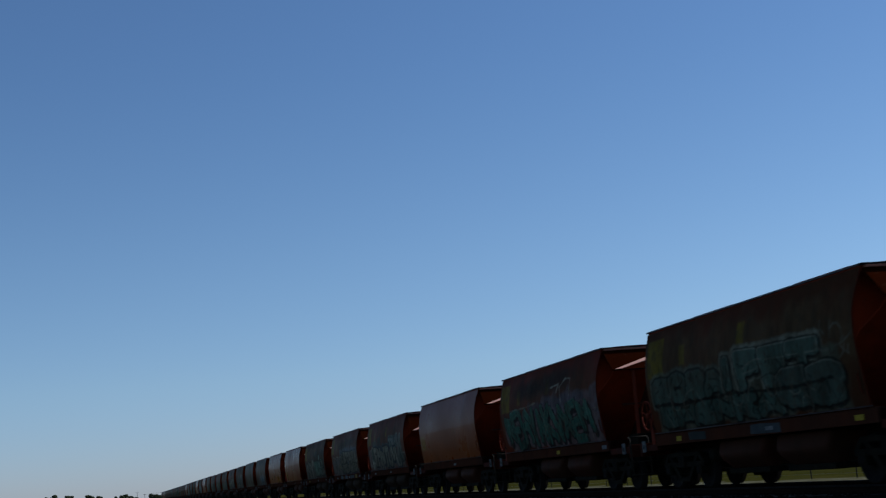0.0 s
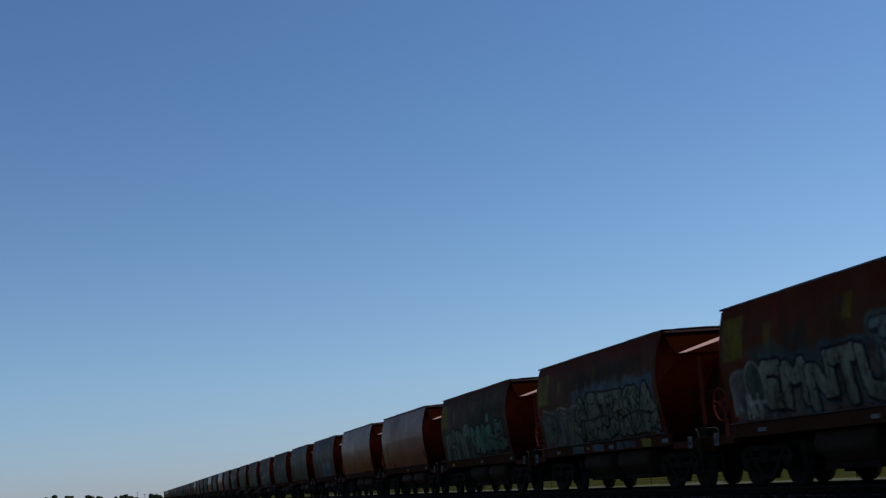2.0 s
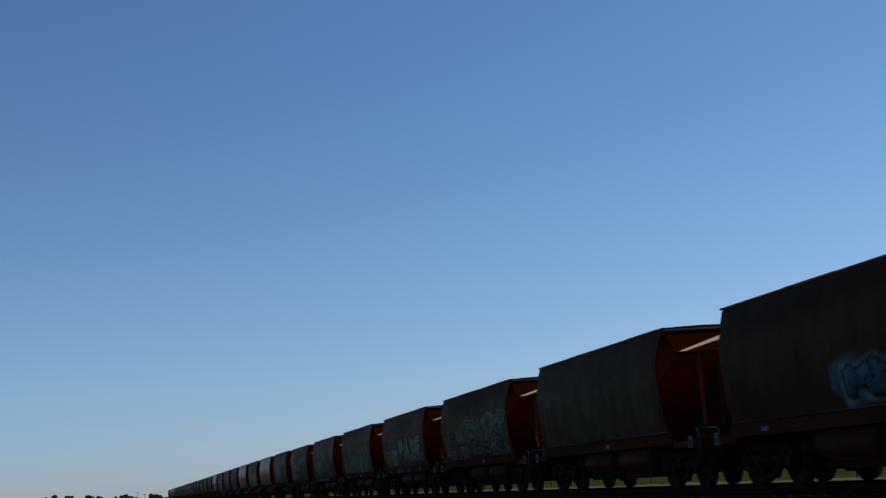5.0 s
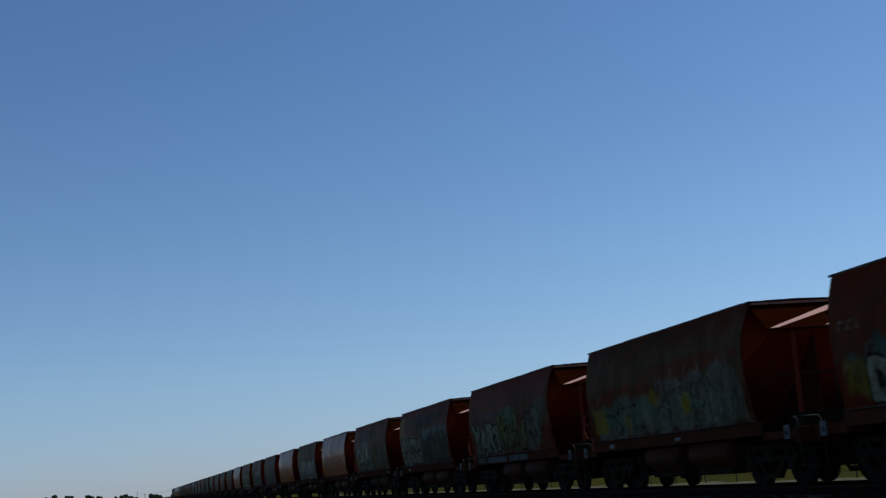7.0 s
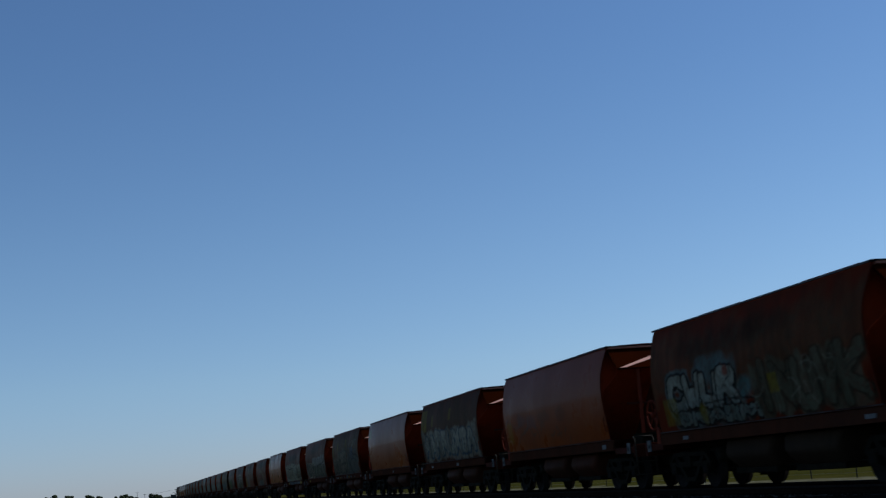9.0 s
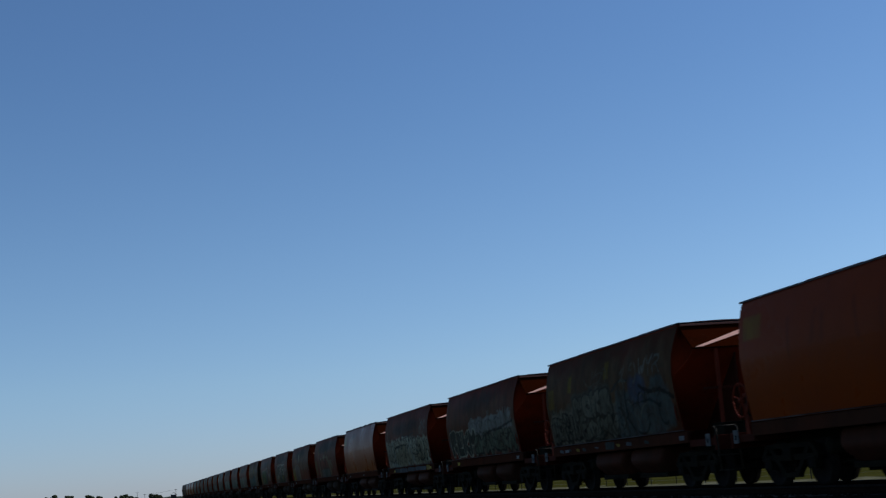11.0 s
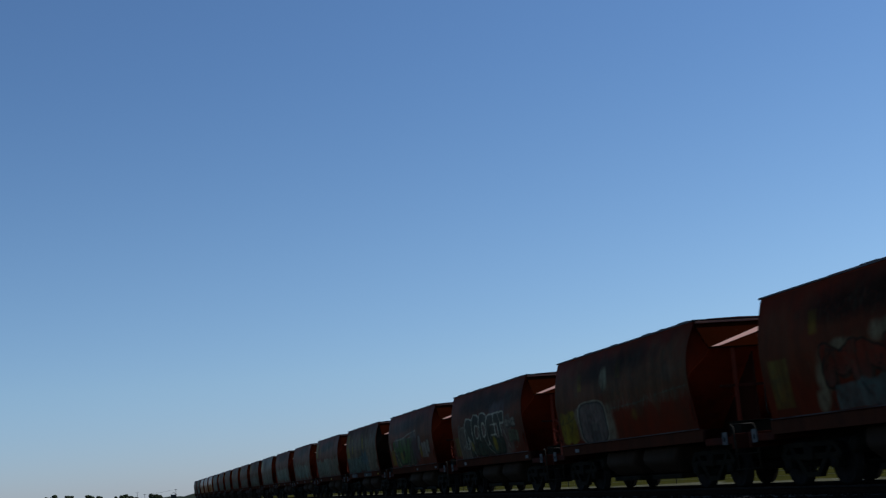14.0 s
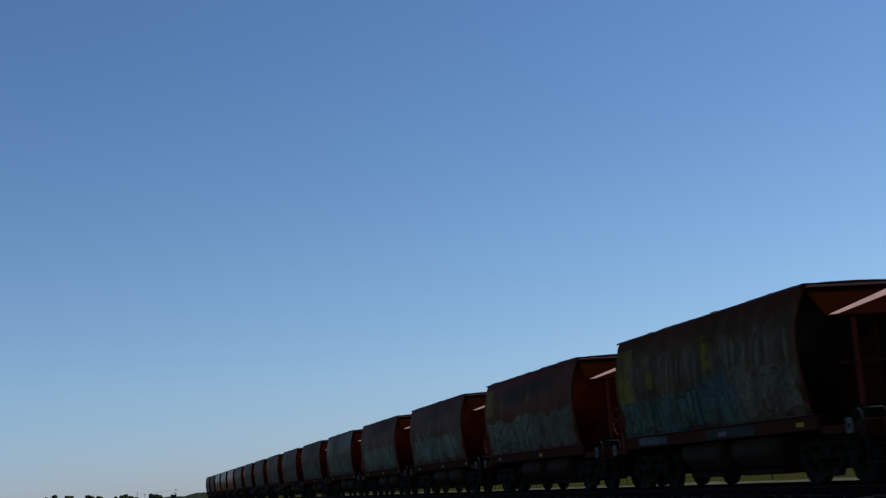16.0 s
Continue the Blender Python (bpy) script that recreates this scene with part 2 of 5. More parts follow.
def side_panel(parent, mat, colours):
    """The painted near side sheet, a slightly dented curved plate."""
    nz, ny = colours.shape[:2]
    z = np.linspace(BOTTOM_Z, ROOF_Z - 0.06, nz)
    y = np.linspace(HALF, -HALF, ny)
    sx = np.array([side_x(v) for v in z])
    zz, yy = np.meshgrid(z, y, indexing="ij")
    yy = HALF - (HALF - yy) * (1.0 - np.array([front_cut(v) for v in z])[:, None] / (2 * HALF))
    seed = parent.location.y * 0.37
    dent = 0.0022 * np.sin(yy * 1.3 + seed) * np.sin(zz * 2.7 + seed * 1.7) + 0.0010 * np.sin(yy * 3.7 + zz * 3.1 + seed)
    fade = np.clip((zz - z[0]) * (z[-1] - zz) * 3, 0, 1)
    rows = np.stack([-np.repeat(sx[:, None], ny, 1) - 0.004 + dent * fade, yy, zz], -1)
    ob = new("side_panel", grid_mesh("side_panel", rows, mat, colours))
    ob.parent = parent
    return ob


def wagon_fixed_parts(w):
    """Everything under and on the ends of a wagon; w is its base object."""
    # roof edge rails and end beams
    for s in (-1, 1):
        bm = bmesh.new()
        extrude_y(bm, [(s * 1.15, 3.872), (s * 1.222, 3.872), (s * 1.225, 3.905), (s * 1.15, 3.915)], -HALF - 0.02, HALF + 0.02)
        part("roof_rail", bm, RAIL_GREY, w, "grey steel roof edge rail")
        bm = bmesh.new()
        box(bm, -1.225, 1.225, s * (HALF + 0.03) - 0.05, s * (HALF + 0.03) + 0.05, 3.865, 3.905, 0.008)
        part("roof_end_beam", bm, BLACK, w, "dark roof end beam")
        bm = bmesh.new()
        box(bm, -1.15, 1.15, s * (HALF + 0.05) - 0.05, s * (HALF + 0.05) + 0.05, 3.815, 3.861, 0.006)
        part("end_flange", bm, FLANGE, w)
    # loading hatch lids along the roof
    for k, y in enumerate((-3.55, -1.15, 1.25, 3.65)):
        bm = bmesh.new()
        box(bm, -1.17, 1.17, y - 1.02, y + 1.05, 3.9, 3.928 - 0.006 * (k % 2), 0.008)
        part("hatch_lid", bm, END_RED, w)
    # side sills
    for s in (-1, 1):
        bm = bmesh.new()
        x = s * 1.30
        extrude_y(bm, [(x, 1.11), (x, 1.375), (x - s * 0.05, 1.40), (x - s * 0.2, 1.375), (x - s * 0.06, 1.35), (x - s * 0.06, 1.14), (x - s * 0.16, 1.11)],
                  -HALF - 0.05, HALF + 0.05)
        part("side_sill", bm, SILL, w)
        bm = bmesh.new()
        box(bm, min(s * 1.31, s * 1.34), max(s * 1.31, s * 1.34), -HALF + 0.02, HALF - 0.02, 1.405, 1.43)
        part("sill_lip", bm, LIP, w)
    # end platforms, headstocks
    for y0, y1 in ((FRONT + 0.05, -HALF - 0.055), (HALF + 0.055, REAR - 0.05)):
        bm = bmesh.new()
        box(bm, -1.26, 1.26, y0, y1, 1.0, 1.16, 0.01)
        part("end_platform", bm, FRAME_RED, w)
        # box added to close the view through the open wagon end
        m = y0 + 0.30 if y0 < 0 else y1 - 0.30
        n = m + 0.6 if y0 < 0 else m - 0.6
        bm = bmesh.new()
        box(bm, -0.85, 0.85, min(m, n), max(m, n), 1.155, 1.48, 0.02)
        box(bm, -0.87, 0.87, min(m, n) - 0.02, max(m, n) + 0.02, 1.48, 1.505, 0.006)
        part("brake_equipment_box", bm, IRON, w)
    for s in (-1, 1):
        bm = bmesh.new()
        y = REAR if s > 0 else FRONT
        box(bm, -1.28, 1.28, y - 0.045, y + 0.045, 0.88, 1.22, 0.012)
        part("headstock", bm, FRAME_RED, w)
    bm = bmesh.new()
    box(bm, -0.22, 0.22, FRONT + 0.05, REAR - 0.05, 0.62, 1.142, 0.02)
    part("centre_sill", bm, IRON, w)
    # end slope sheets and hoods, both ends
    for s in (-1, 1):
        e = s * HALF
        bm = bmesh.new()
        rows = []
        for k in range(11):
            f = k / 10
            y, z = e + s * (0.58 - 2.13 * f), 3.21 - 1.79 * f
            wide = side_x(z) - 0.035 if s * (y - e) < -0.02 else min(side_x(z) - 0.035, 1.12 + 0.25 * max(0.0, 1 - abs(y - e) / 0.5) ** 2)
            rows.append([bm.verts.new(v) for v in ((-wide, y, z), (wide, y, z), (wide, y - s * 0.012, z + 0.008), (-wide, y - s * 0.012, z + 0.008))])
        bm.faces.new(rows[0][::-1]); bm.faces.new(rows[-1])
        for p, q in zip(rows, rows[1:]):
            for i in range(4):
                bm.faces.new((p[i], p[(i + 1) % 4], q[(i + 1) % 4], q[i]))
        part("slope_sheet", bm, END_RED, w)
        # web and cross plates added to block sky showing through the hopper
        bm = bmesh.new()
        p = [bm.verts.new((-0.02, e + s * y, z)) for y, z in ((0.46, 1.165), (-0.05, 1.165), (-0.06, 1.19), (-1.5, 1.19), (-1.5, 1.44), (0.46, 3.08))]
        q = [bm.verts.new((0.02, v.co.y, v.co.z)) for v in p]
        bm.faces.new(p); bm.faces.new(q[::-1])
        for i in range(6):
            bm.faces.new((p[i], q[i], q[(i + 1) % 6], p[(i + 1) % 6]))
        bmesh.ops.recalc_face_normals(bm, faces=bm.faces)
        part("slope_web", bm, FRAME_RED, w)
        bm = bmesh.new()
        box(bm, -1.235, 1.235, e - s * 1.53 - 0.02, e - s * 1.53 + 0.02, 1.19, 1.425, 0.004)
        part("cross_web", bm, FRAME_RED, w)
        bm = bmesh.new()
        zs = [2.5 + 0.0685 * k for k in range(20)]
        ring = [(-side_x(z) + 0.04, z) for z in zs] + [(side_x(z) - 0.04, z) for z in reversed(zs)]
        extrude_y(bm, ring, e - s * 0.27, e - s * 0.30)
        part("end_bulkhead", bm, END_RED, w)
        # hood in its shaded colour, since the sun reaches it here
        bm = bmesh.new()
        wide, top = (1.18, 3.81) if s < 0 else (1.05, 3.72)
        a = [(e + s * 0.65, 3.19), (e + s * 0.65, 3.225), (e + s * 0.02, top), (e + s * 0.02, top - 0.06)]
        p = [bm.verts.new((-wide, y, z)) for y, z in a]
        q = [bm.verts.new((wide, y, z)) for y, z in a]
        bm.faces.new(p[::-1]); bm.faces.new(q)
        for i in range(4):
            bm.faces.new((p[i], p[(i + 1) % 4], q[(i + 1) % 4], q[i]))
        part("end_hood", bm, HOOD_SHADE_RED, w)
        # sunlight across the hood, put in as pale diagonal quads fitted to the view
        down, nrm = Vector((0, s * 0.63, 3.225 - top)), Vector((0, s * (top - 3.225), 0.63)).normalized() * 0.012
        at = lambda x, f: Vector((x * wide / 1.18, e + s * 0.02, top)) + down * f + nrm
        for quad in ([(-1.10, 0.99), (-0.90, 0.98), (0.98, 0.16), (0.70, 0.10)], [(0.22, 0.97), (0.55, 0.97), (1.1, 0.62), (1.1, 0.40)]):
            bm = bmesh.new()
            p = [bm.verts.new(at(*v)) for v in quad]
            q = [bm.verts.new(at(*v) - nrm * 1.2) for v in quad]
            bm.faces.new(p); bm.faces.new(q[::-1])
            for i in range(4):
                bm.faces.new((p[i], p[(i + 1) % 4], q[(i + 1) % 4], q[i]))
            part("hood_band", bm, HOOD_SUN, w, "pale diagonal band painted as sunlight on the hood")
        # end posts under the hood
        for x in (-0.55, 0.55):
            bm = bmesh.new()
            beam(bm, (x, e + s * 0.58, 3.22), (x, e + s * 0.52, 1.15), 0.08, 0.07)
            part("end_post", bm, POST_RED, w)
        bm = bmesh.new()
        beam(bm, (-0.95, e + s * 0.55, 2.28), (0.95, e + s * 0.55, 2.28), 0.06, 0.06)
        part("cross_rail", bm, FRAME_RED, w)
    # floor sheet added to stop sky showing between sill and chutes
    bm = bmesh.new()
    box(bm, -1.235, 1.235, -HALF + 0.3, HALF - 0.1, 1.145, 1.185, 0.0)
    part("floor_sheet", bm, FRAME_RED, w)
    # discharge chutes
    for y in (MID - 1.36, MID + 1.36):
        bm = bmesh.new()
        top = [(-1.0, y - 1.12, 1.1), (1.0, y - 1.12, 1.1), (1.0, y + 1.12, 1.1), (-1.0, y + 1.12, 1.1)]
        mid = [(-1.12, y - 1.06, 0.72), (1.12, y - 1.06, 0.72), (1.12, y + 1.06, 0.72), (-1.12, y + 1.06, 0.72)]
        low = [(-0.78, y - 0.92, 0.40), (0.78, y - 0.92, 0.40), (0.78, y + 0.92, 0.40), (-0.78, y + 0.92, 0.40)]
        rows = [[bm.verts.new(v) for v in r] for r in (top, mid, low)]
        for r, q in zip(rows, rows[1:]):
            for i in range(4):
                bm.faces.new((r[i], r[(i + 1) % 4], q[(i + 1) % 4], q[i]))
        bm.faces.new(rows[0]); bm.faces.new(rows[2][::-1])
        bmesh.ops.bevel(bm, geom=list(bm.edges), offset=0.11, segments=4, affect="EDGES", profile=0.5)
        for f in bm.faces:
            f.smooth = True
        chute = part("discharge_chute", bm, CHUTE_RED, w)
        bm = bmesh.new()
        box(bm, -0.9, 0.9, y - 0.95, y + 0.95, 0.315, 0.44, 0.02)
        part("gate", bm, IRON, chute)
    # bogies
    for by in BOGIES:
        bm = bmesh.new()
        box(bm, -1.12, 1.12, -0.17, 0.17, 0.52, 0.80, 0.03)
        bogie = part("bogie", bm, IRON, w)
        bogie.location = (0, by, 0)
        for s in (-1, 1):
            x0 = s * 1.0
            bm = bmesh.new()
            beam(bm, (x0, -1.15, 0.60), (x0, 1.15, 0.60), 0.13, 0.12)
            beam(bm, (x0, -0.92, 0.84), (x0, 0.92, 0.84), 0.12, 0.10)
            for k in (-1, 1):
                beam(bm, (x0, k * 0.92, 0.82), (x0, k * 1.15, 0.58), 0.12, 0.11)
                beam(bm, (x0, k * 0.78, 0.80), (x0, k * 0.25, 0.26), 0.12, 0.12)
                box(bm, x0 - 0.09, x0 + 0.09, k * 0.903 - 0.15, k * 0.903 + 0.15, 0.36, 0.60, 0.02)
            beam(bm, (x0, -0.30, 0.24), (x0, 0.30, 0.24), 0.13, 0.10)
            part("side_frame", bm, IRON, bogie)
            for k in (-1, 0, 1):
                bm = bmesh.new()
                pts = [(x0, k * 0.13 + 0.045 * math.cos(a * 0.9), 0.30 + 0.011 * a) for a in range(26)]
                tube(bm, pts, 0.014, 5)
                part("bolster_spring", bm, IRON, bogie)
        for ay in (-0.903, 0.903):
            bm = bmesh.new()
            g = 0.80
            lathe_x(bm, [(-g - 0.30, 0.07), (-g - 0.08, 0.075), (-g - 0.07, 0.13), (-g - 0.055, 0.14), (-g - 0.045, 0.38), (-g - 0.065, 0.40), (-g - 0.065, 0.452),
                         (-g + 0.05, 0.462), (-g + 0.055, 0.487), (-g + 0.085, 0.487), (-g + 0.085, 0.40), (-g + 0.045, 0.37), (-g + 0.055, 0.14), (-g + 0.10, 0.10),
                         (g - 0.10, 0.10), (g - 0.055, 0.14), (g - 0.045, 0.37), (g - 0.085, 0.40), (g - 0.085, 0.487), (g - 0.055, 0.487), (g - 0.05, 0.462),
                         (g + 0.065, 0.452), (g + 0.065, 0.40), (g + 0.045, 0.38), (g + 0.055, 0.14), (g + 0.07, 0.13), (g + 0.08, 0.075), (g + 0.30, 0.07)], 30)
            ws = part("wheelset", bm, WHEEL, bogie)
            ws.location = (0, ay, WHEEL_R)
    # couplers
    for s in (-1, 1):
        bm = bmesh.new()
        y = (REAR if s > 0 else FRONT) + s * 0.05
        box(bm, -0.11, 0.11, min(y, y + s * 0.20), max(y, y + s * 0.20), 0.68, 0.92, 0.02)
        box(bm, -0.17, 0.13, min(y + s * 0.18, y + s * 0.34), max(y + s * 0.18, y + s * 0.34), 0.64, 0.96, 0.04)
        part("coupler", bm, IRON, w)
        bm = bmesh.new()
        tube(bm, [(0.35, y, 0.85), (0.35, y + s * 0.1, 0.8), (0.33, y + s * 0.2, 0.62), (0.3, y + s * 0.3, 0.52)], 0.022, 6)
        part("brake_hose", bm, BLACK, w)
    # ladders at the front corners
    for s in (-1, 1):
        bm = bmesh.new()
        y = FRONT - 0.09
        for x in (s * 1.27, s * 0.74):
            tube(bm, [(x, y + 0.12, 1.42), (x, y + 0.02, 1.36), (x, y, 1.15), (x, y - 0.06, 0.42)], 0.022, 6)
        tube(bm, [(s * 1.27, y + 0.12, 1.42), (s * 0.74, y + 0.12, 1.42)], 0.018, 6)
        for z in (0.42, 0.76):
            beam(bm, (s * 1.32, y - 0.05, z), (s * 0.70, y - 0.05, z), 0.05, 0.03)
        part("ladder", bm, GREY_STEEL, w)
        # marker plates at the corners
        for y in ((-HALF - 1.15, HALF + 0.85) if s < 0 else ()):
            bm = bmesh.new()
            box(bm, min(s * 1.275, s * 1.30), max(s * 1.275, s * 1.30), y - 0.11, y + 0.11, 0.98, 1.27, 0.004)
            plate = part("marker_plate", bm, PLATE, w, "white steel corner plate with a slot")
            bm = bmesh.new()
            box(bm, min(s * 1.299, s * 1.306), max(s * 1.299, s * 1.306), y - 0.035, y + 0.03, 1.06, 1.16, 0.0)
            part("slot", bm, BLACK, plate)
        bm = bmesh.new()
        y = -HALF + 0.30
        xs = [s * (side_x(z) + 0.045) for z in (1.62, 1.7, 1.95, 2.03)]
        tube(bm, [(xs[0] - s * 0.05, y, 1.62), (xs[1], y - 0.02, 1.7), (xs[2], y - 0.02, 1.95), (xs[3] - s * 0.05, y, 2.03)], 0.016, 6)
        part("front_grab_iron", bm, POST_RED, w)
        # grab iron at the rear corner
        bm = bmesh.new()
        y = HALF + 0.16
        tube(bm, [(s * 1.22, y, 2.15), (s * 1.27, y + 0.02, 2.1), (s * 1.28, y + 0.02, 1.6), (s * 1.22, y, 1.52)], 0.016, 6)
        part("grab_iron", bm, GREY_STEEL, w)
    # brake gear under the frame
    bm = bmesh.new()
    lathe_x(bm, [(-1.0, 0.1), (-0.98, 0.17), (-0.35, 0.17), (-0.33, 0.1)], 16, (0, MID + 2.95, 0.78))
    part("air_reservoir", bm, IRON, w)
    bm = bmesh.new()
    beam(bm, (-0.6, BOGIES[0] + 1.2, 0.45), (-0.6, BOGIES[1] - 1.2, 0.45), 0.05, 0.03)
    part("brake_rod", bm, IRON, w)


def handbrake(w):
    bm = bmesh.new()
    c = Vector((-1.30, HALF + 0.42, 1.86))
    rim = [c + Vector((0, 0.34 * math.cos(a * math.tau / 24), 0.34 * math.sin(a * math.tau / 24))) for a in range(25)]
    tube(bm, rim, 0.02, 6)
    for a in range(5):
        g = a * math.tau / 5 + 0.3
        tube(bm, [c + Vector((0.03, 0.04 * math.cos(g), 0.04 * math.sin(g))), c + Vector((0, 0.33 * math.cos(g), 0.33 * math.sin(g)))], 0.013, 5)
    lathe_x(bm, [(-1.33, 0.02), (-1.32, 0.06), (-1.2, 0.06), (-1.0, 0.04)], 12, (0, c.y, c.z))
    part("handbrake_wheel", bm, POST_RED, w, "red spoked handbrake wheel")
    bm = bmesh.new()
    box(bm, -1.2, -1.06, c.y - 0.09, c.y + 0.09, 1.1, 2.0, 0.01)
    part("handbrake_post", bm, POST_RED, w)


def wagon_seat(i, t):
    """Centre of wagon i along the track at t seconds."""
    return 57.1126 + PITCH * i - 22.1921 * t - 0.02265 * t * t + 0.0003 * t ** 3 - 0.004 * max(0.0, t - 12.0) ** 2 - HALF


wagons = {}


def make_train():
    proto = new("grain_wagon")
    wagon_fixed_parts(proto)
    for i in range(FIRST, LAST + 1):
        m = pose(TRACK_X, wagon_seat(i, 0.0), RAIL)
        w = proto if i == FIRST else copy_thing(proto, m)
        w.matrix_basis = m
        tagged(w, "rust-red steel grain hopper wagon running in a long train", "wagon", "wagons of the grain train")
        wagons[i] = w
    paint_train()


# ---- sprayed paint on the wagon sides ----
NZ, NY = 118, 280
LZ = np.linspace(BOTTOM_Z, ROOF_Z - 0.06, NZ)
LZ = LZ + 0.10 * np.clip((LZ - 1.43) / 1.17, 0, 1)      # heights on the raised bodies
LU = np.linspace(0.0, 1.0, NY)          # 0 at the rear corner, 1 at the front corner
ZZ, UU = np.meshgrid(LZ, LU, indexing="ij")
YY = UU * 2 * HALF
YROW = LU * 2 * HALF
GLYPHS = {      # strokes on a grid five wide and seven high, two digits a place
    "A": "002640/1232", "B": "000636453303/33413000", "C": "4536160501103041", "D": "00063644423000", "E": "46060040/0333", "F": "460600/0333",
    "G": "45361605011030414323", "H": "0006/4046/0343", "I": "2026", "J": "4641301001", "K": "0006/460340", "L": "060040", "M": "0006234640",
    "N": "00064046", "O": "160501103041453616", "P": "000636453403", "R": "000636453403/2340", "S": "45361605133341301001", "T": "2026/0646",
    "U": "060110304146", "V": "062046", "W": "0610243046", "X": "0046/0640", "Y": "062346/2320", "Z": "06460040",
}


def cloud(rng, cells, stretch=1.0):
    """Smooth random field between 0 and 1 over a side."""
    a, b = max(3, int(cells)), max(3, int(cells * 4 * stretch))
    g = rng.random((a + 1, b + 1))
    fz, fu = (ZZ - LZ[0]) / (LZ[-1] - LZ[0]) * (a - 1e-6), UU * (b - 1e-6)
    i, j = fz.astype(int), fu.astype(int)
    p, q = fz - i, fu - j
    p, q = p * p * (3 - 2 * p), q * q * (3 - 2 * q)
    return (g[i, j] * (1 - p) + g[i + 1, j] * p) * (1 - q) + (g[i, j + 1] * (1 - p) + g[i + 1, j + 1] * p) * q


def soft(x, width):
    return np.clip(0.5 + x / width, 0, 1)


class Side:
    """Layers of sprayed colour over a wagon side."""

    def __init__(self, seed):
        self.rng = np.random.default_rng(seed + 500)
        self.c = np.zeros((NZ, NY, 4))
        self.wear = 0.55 * cloud(self.rng, 5) + 0.45 * cloud(self.rng, 14)

    def lay(self, mask, colour):
        mask = np.clip(mask, 0, 1)[..., None]
        a = self.c[..., 3:]
        out = mask + a * (1 - mask)
        col = np.where(out > 1e-5, (np.array(colour) * SPRAY * mask + self.c[..., :3] * a * (1 - mask)) / np.maximum(out, 1e-5), 0)
        self.c = np.concatenate([col, out], -1)

    def panel(self, u0, u1, z0, z1, colour, alpha=0.8, ragged=0.25, edge=0.12):
        """A band of sprayed colour with uneven edges."""
        n = (cloud(self.rng, 4, 1.5) - 0.5) * 2 * ragged + (cloud(self.rng, 12) - 0.5) * ragged
        d = np.minimum(np.minimum(ZZ - z0, z1 - ZZ), np.minimum(YY - u0 * 2 * HALF, u1 * 2 * HALF - YY)) + n
        self.lay(soft(d, edge) * alpha * (0.65 + 0.5 * self.wear), colour)

    def patch(self, u, z, ru, rz, colour, alpha=0.7):
        d = 1 - np.sqrt(((YY - u * 2 * HALF) / ru) ** 2 + ((ZZ - z) / rz) ** 2) + (cloud(self.rng, 8) - 0.5) * 0.9
        self.lay(soft(d, 0.5) * alpha, colour)

    def block(self, u0, u1, z0, z1, colour, alpha=0.75):
        d = np.minimum(np.minimum(ZZ - z0, z1 - ZZ), np.minimum(YY - u0 * 2 * HALF, u1 * 2 * HALF - YY))
        self.lay(soft(d, 0.05) * alpha * (0.5 + 0.7 * self.wear), colour)

    def arch(self, u0, u1, z0, z1, colour, rim, alpha=0.9):
        """A round-headed field with a pale rim."""
        c, half = (u0 + u1) * HALF, (u1 - u0) * HALF
        x = np.abs(YY - c)
        d = np.where(ZZ > z1 - half * 0.6, half - np.hypot(x, (ZZ - (z1 - half * 0.6)) * 1.6), np.minimum(half - x, ZZ - z0 + 0.05))
        d = d + (cloud(self.rng, 9) - 0.5) * 0.12
        self.lay(soft(d + 0.10, 0.07) * alpha, rim)
        self.lay(soft(d, 0.05) * alpha, colour)

    def pad(self, u0, u1, z0, z1, colour, alpha=0.9):
        """A field with rounded corners."""
        c, half, mid, tall = (u0 + u1) * HALF, (u1 - u0) * HALF, (z0 + z1) / 2, (z1 - z0) / 2
        d = 1 - (np.abs(YY - c) / half) ** 4 - (np.abs(ZZ - mid) / tall) ** 4 + (cloud(self.rng, 9) - 0.5) * 0.12
        self.lay(soft(d, 0.12) * alpha, colour)

    def distance(self, strokes, reach=0.5):
        """Distance to a set of segments, out to a short reach."""
        d = np.full(ZZ.shape, 9.0)
        for (ya, za), (yb, zb) in strokes:
            j0, j1 = np.searchsorted(YROW, (min(ya, yb) - reach, max(ya, yb) + reach))
            i0, i1 = np.searchsorted(LZ, (min(za, zb) - reach, max(za, zb) + reach))
            if i0 >= i1 or j0 >= j1:
                continue
            y, z = YY[i0:i1, j0:j1], ZZ[i0:i1, j0:j1]
            dy, dz = yb - ya, zb - za
            t = np.clip(((y - ya) * dy + (z - za) * dz) / max(1e-6, dy * dy + dz * dz), 0, 1)
            a, b = np.abs(y - ya - t * dy), np.abs(z - za - t * dz)
            d[i0:i1, j0:j1] = np.minimum(d[i0:i1, j0:j1], 0.5 * np.maximum(a, b) + 0.5 * np.hypot(a, b))
        return d

    def skeleton(self, letter, c, step, base, h, lean, wild, rounded):
        """Bent centre lines of one letter."""
        rng = self.rng
        lines = []
        for run in GLYPHS[letter].split("/"):
            pts = [((int(run[q]) / 4 - 0.5) * step * 0.82 + rng.uniform(-0.05, 0.05) * step * wild, int(run[q + 1]) / 6 + rng.uniform(-0.05, 0.05) * wild) for q in range(0, len(run), 2)]
            pts = [(c + x + (f - 0.5) * h * lean, base + f * h) for x, f in pts]
            if rounded and len(pts) > 2:
                fine = [pts[0]]
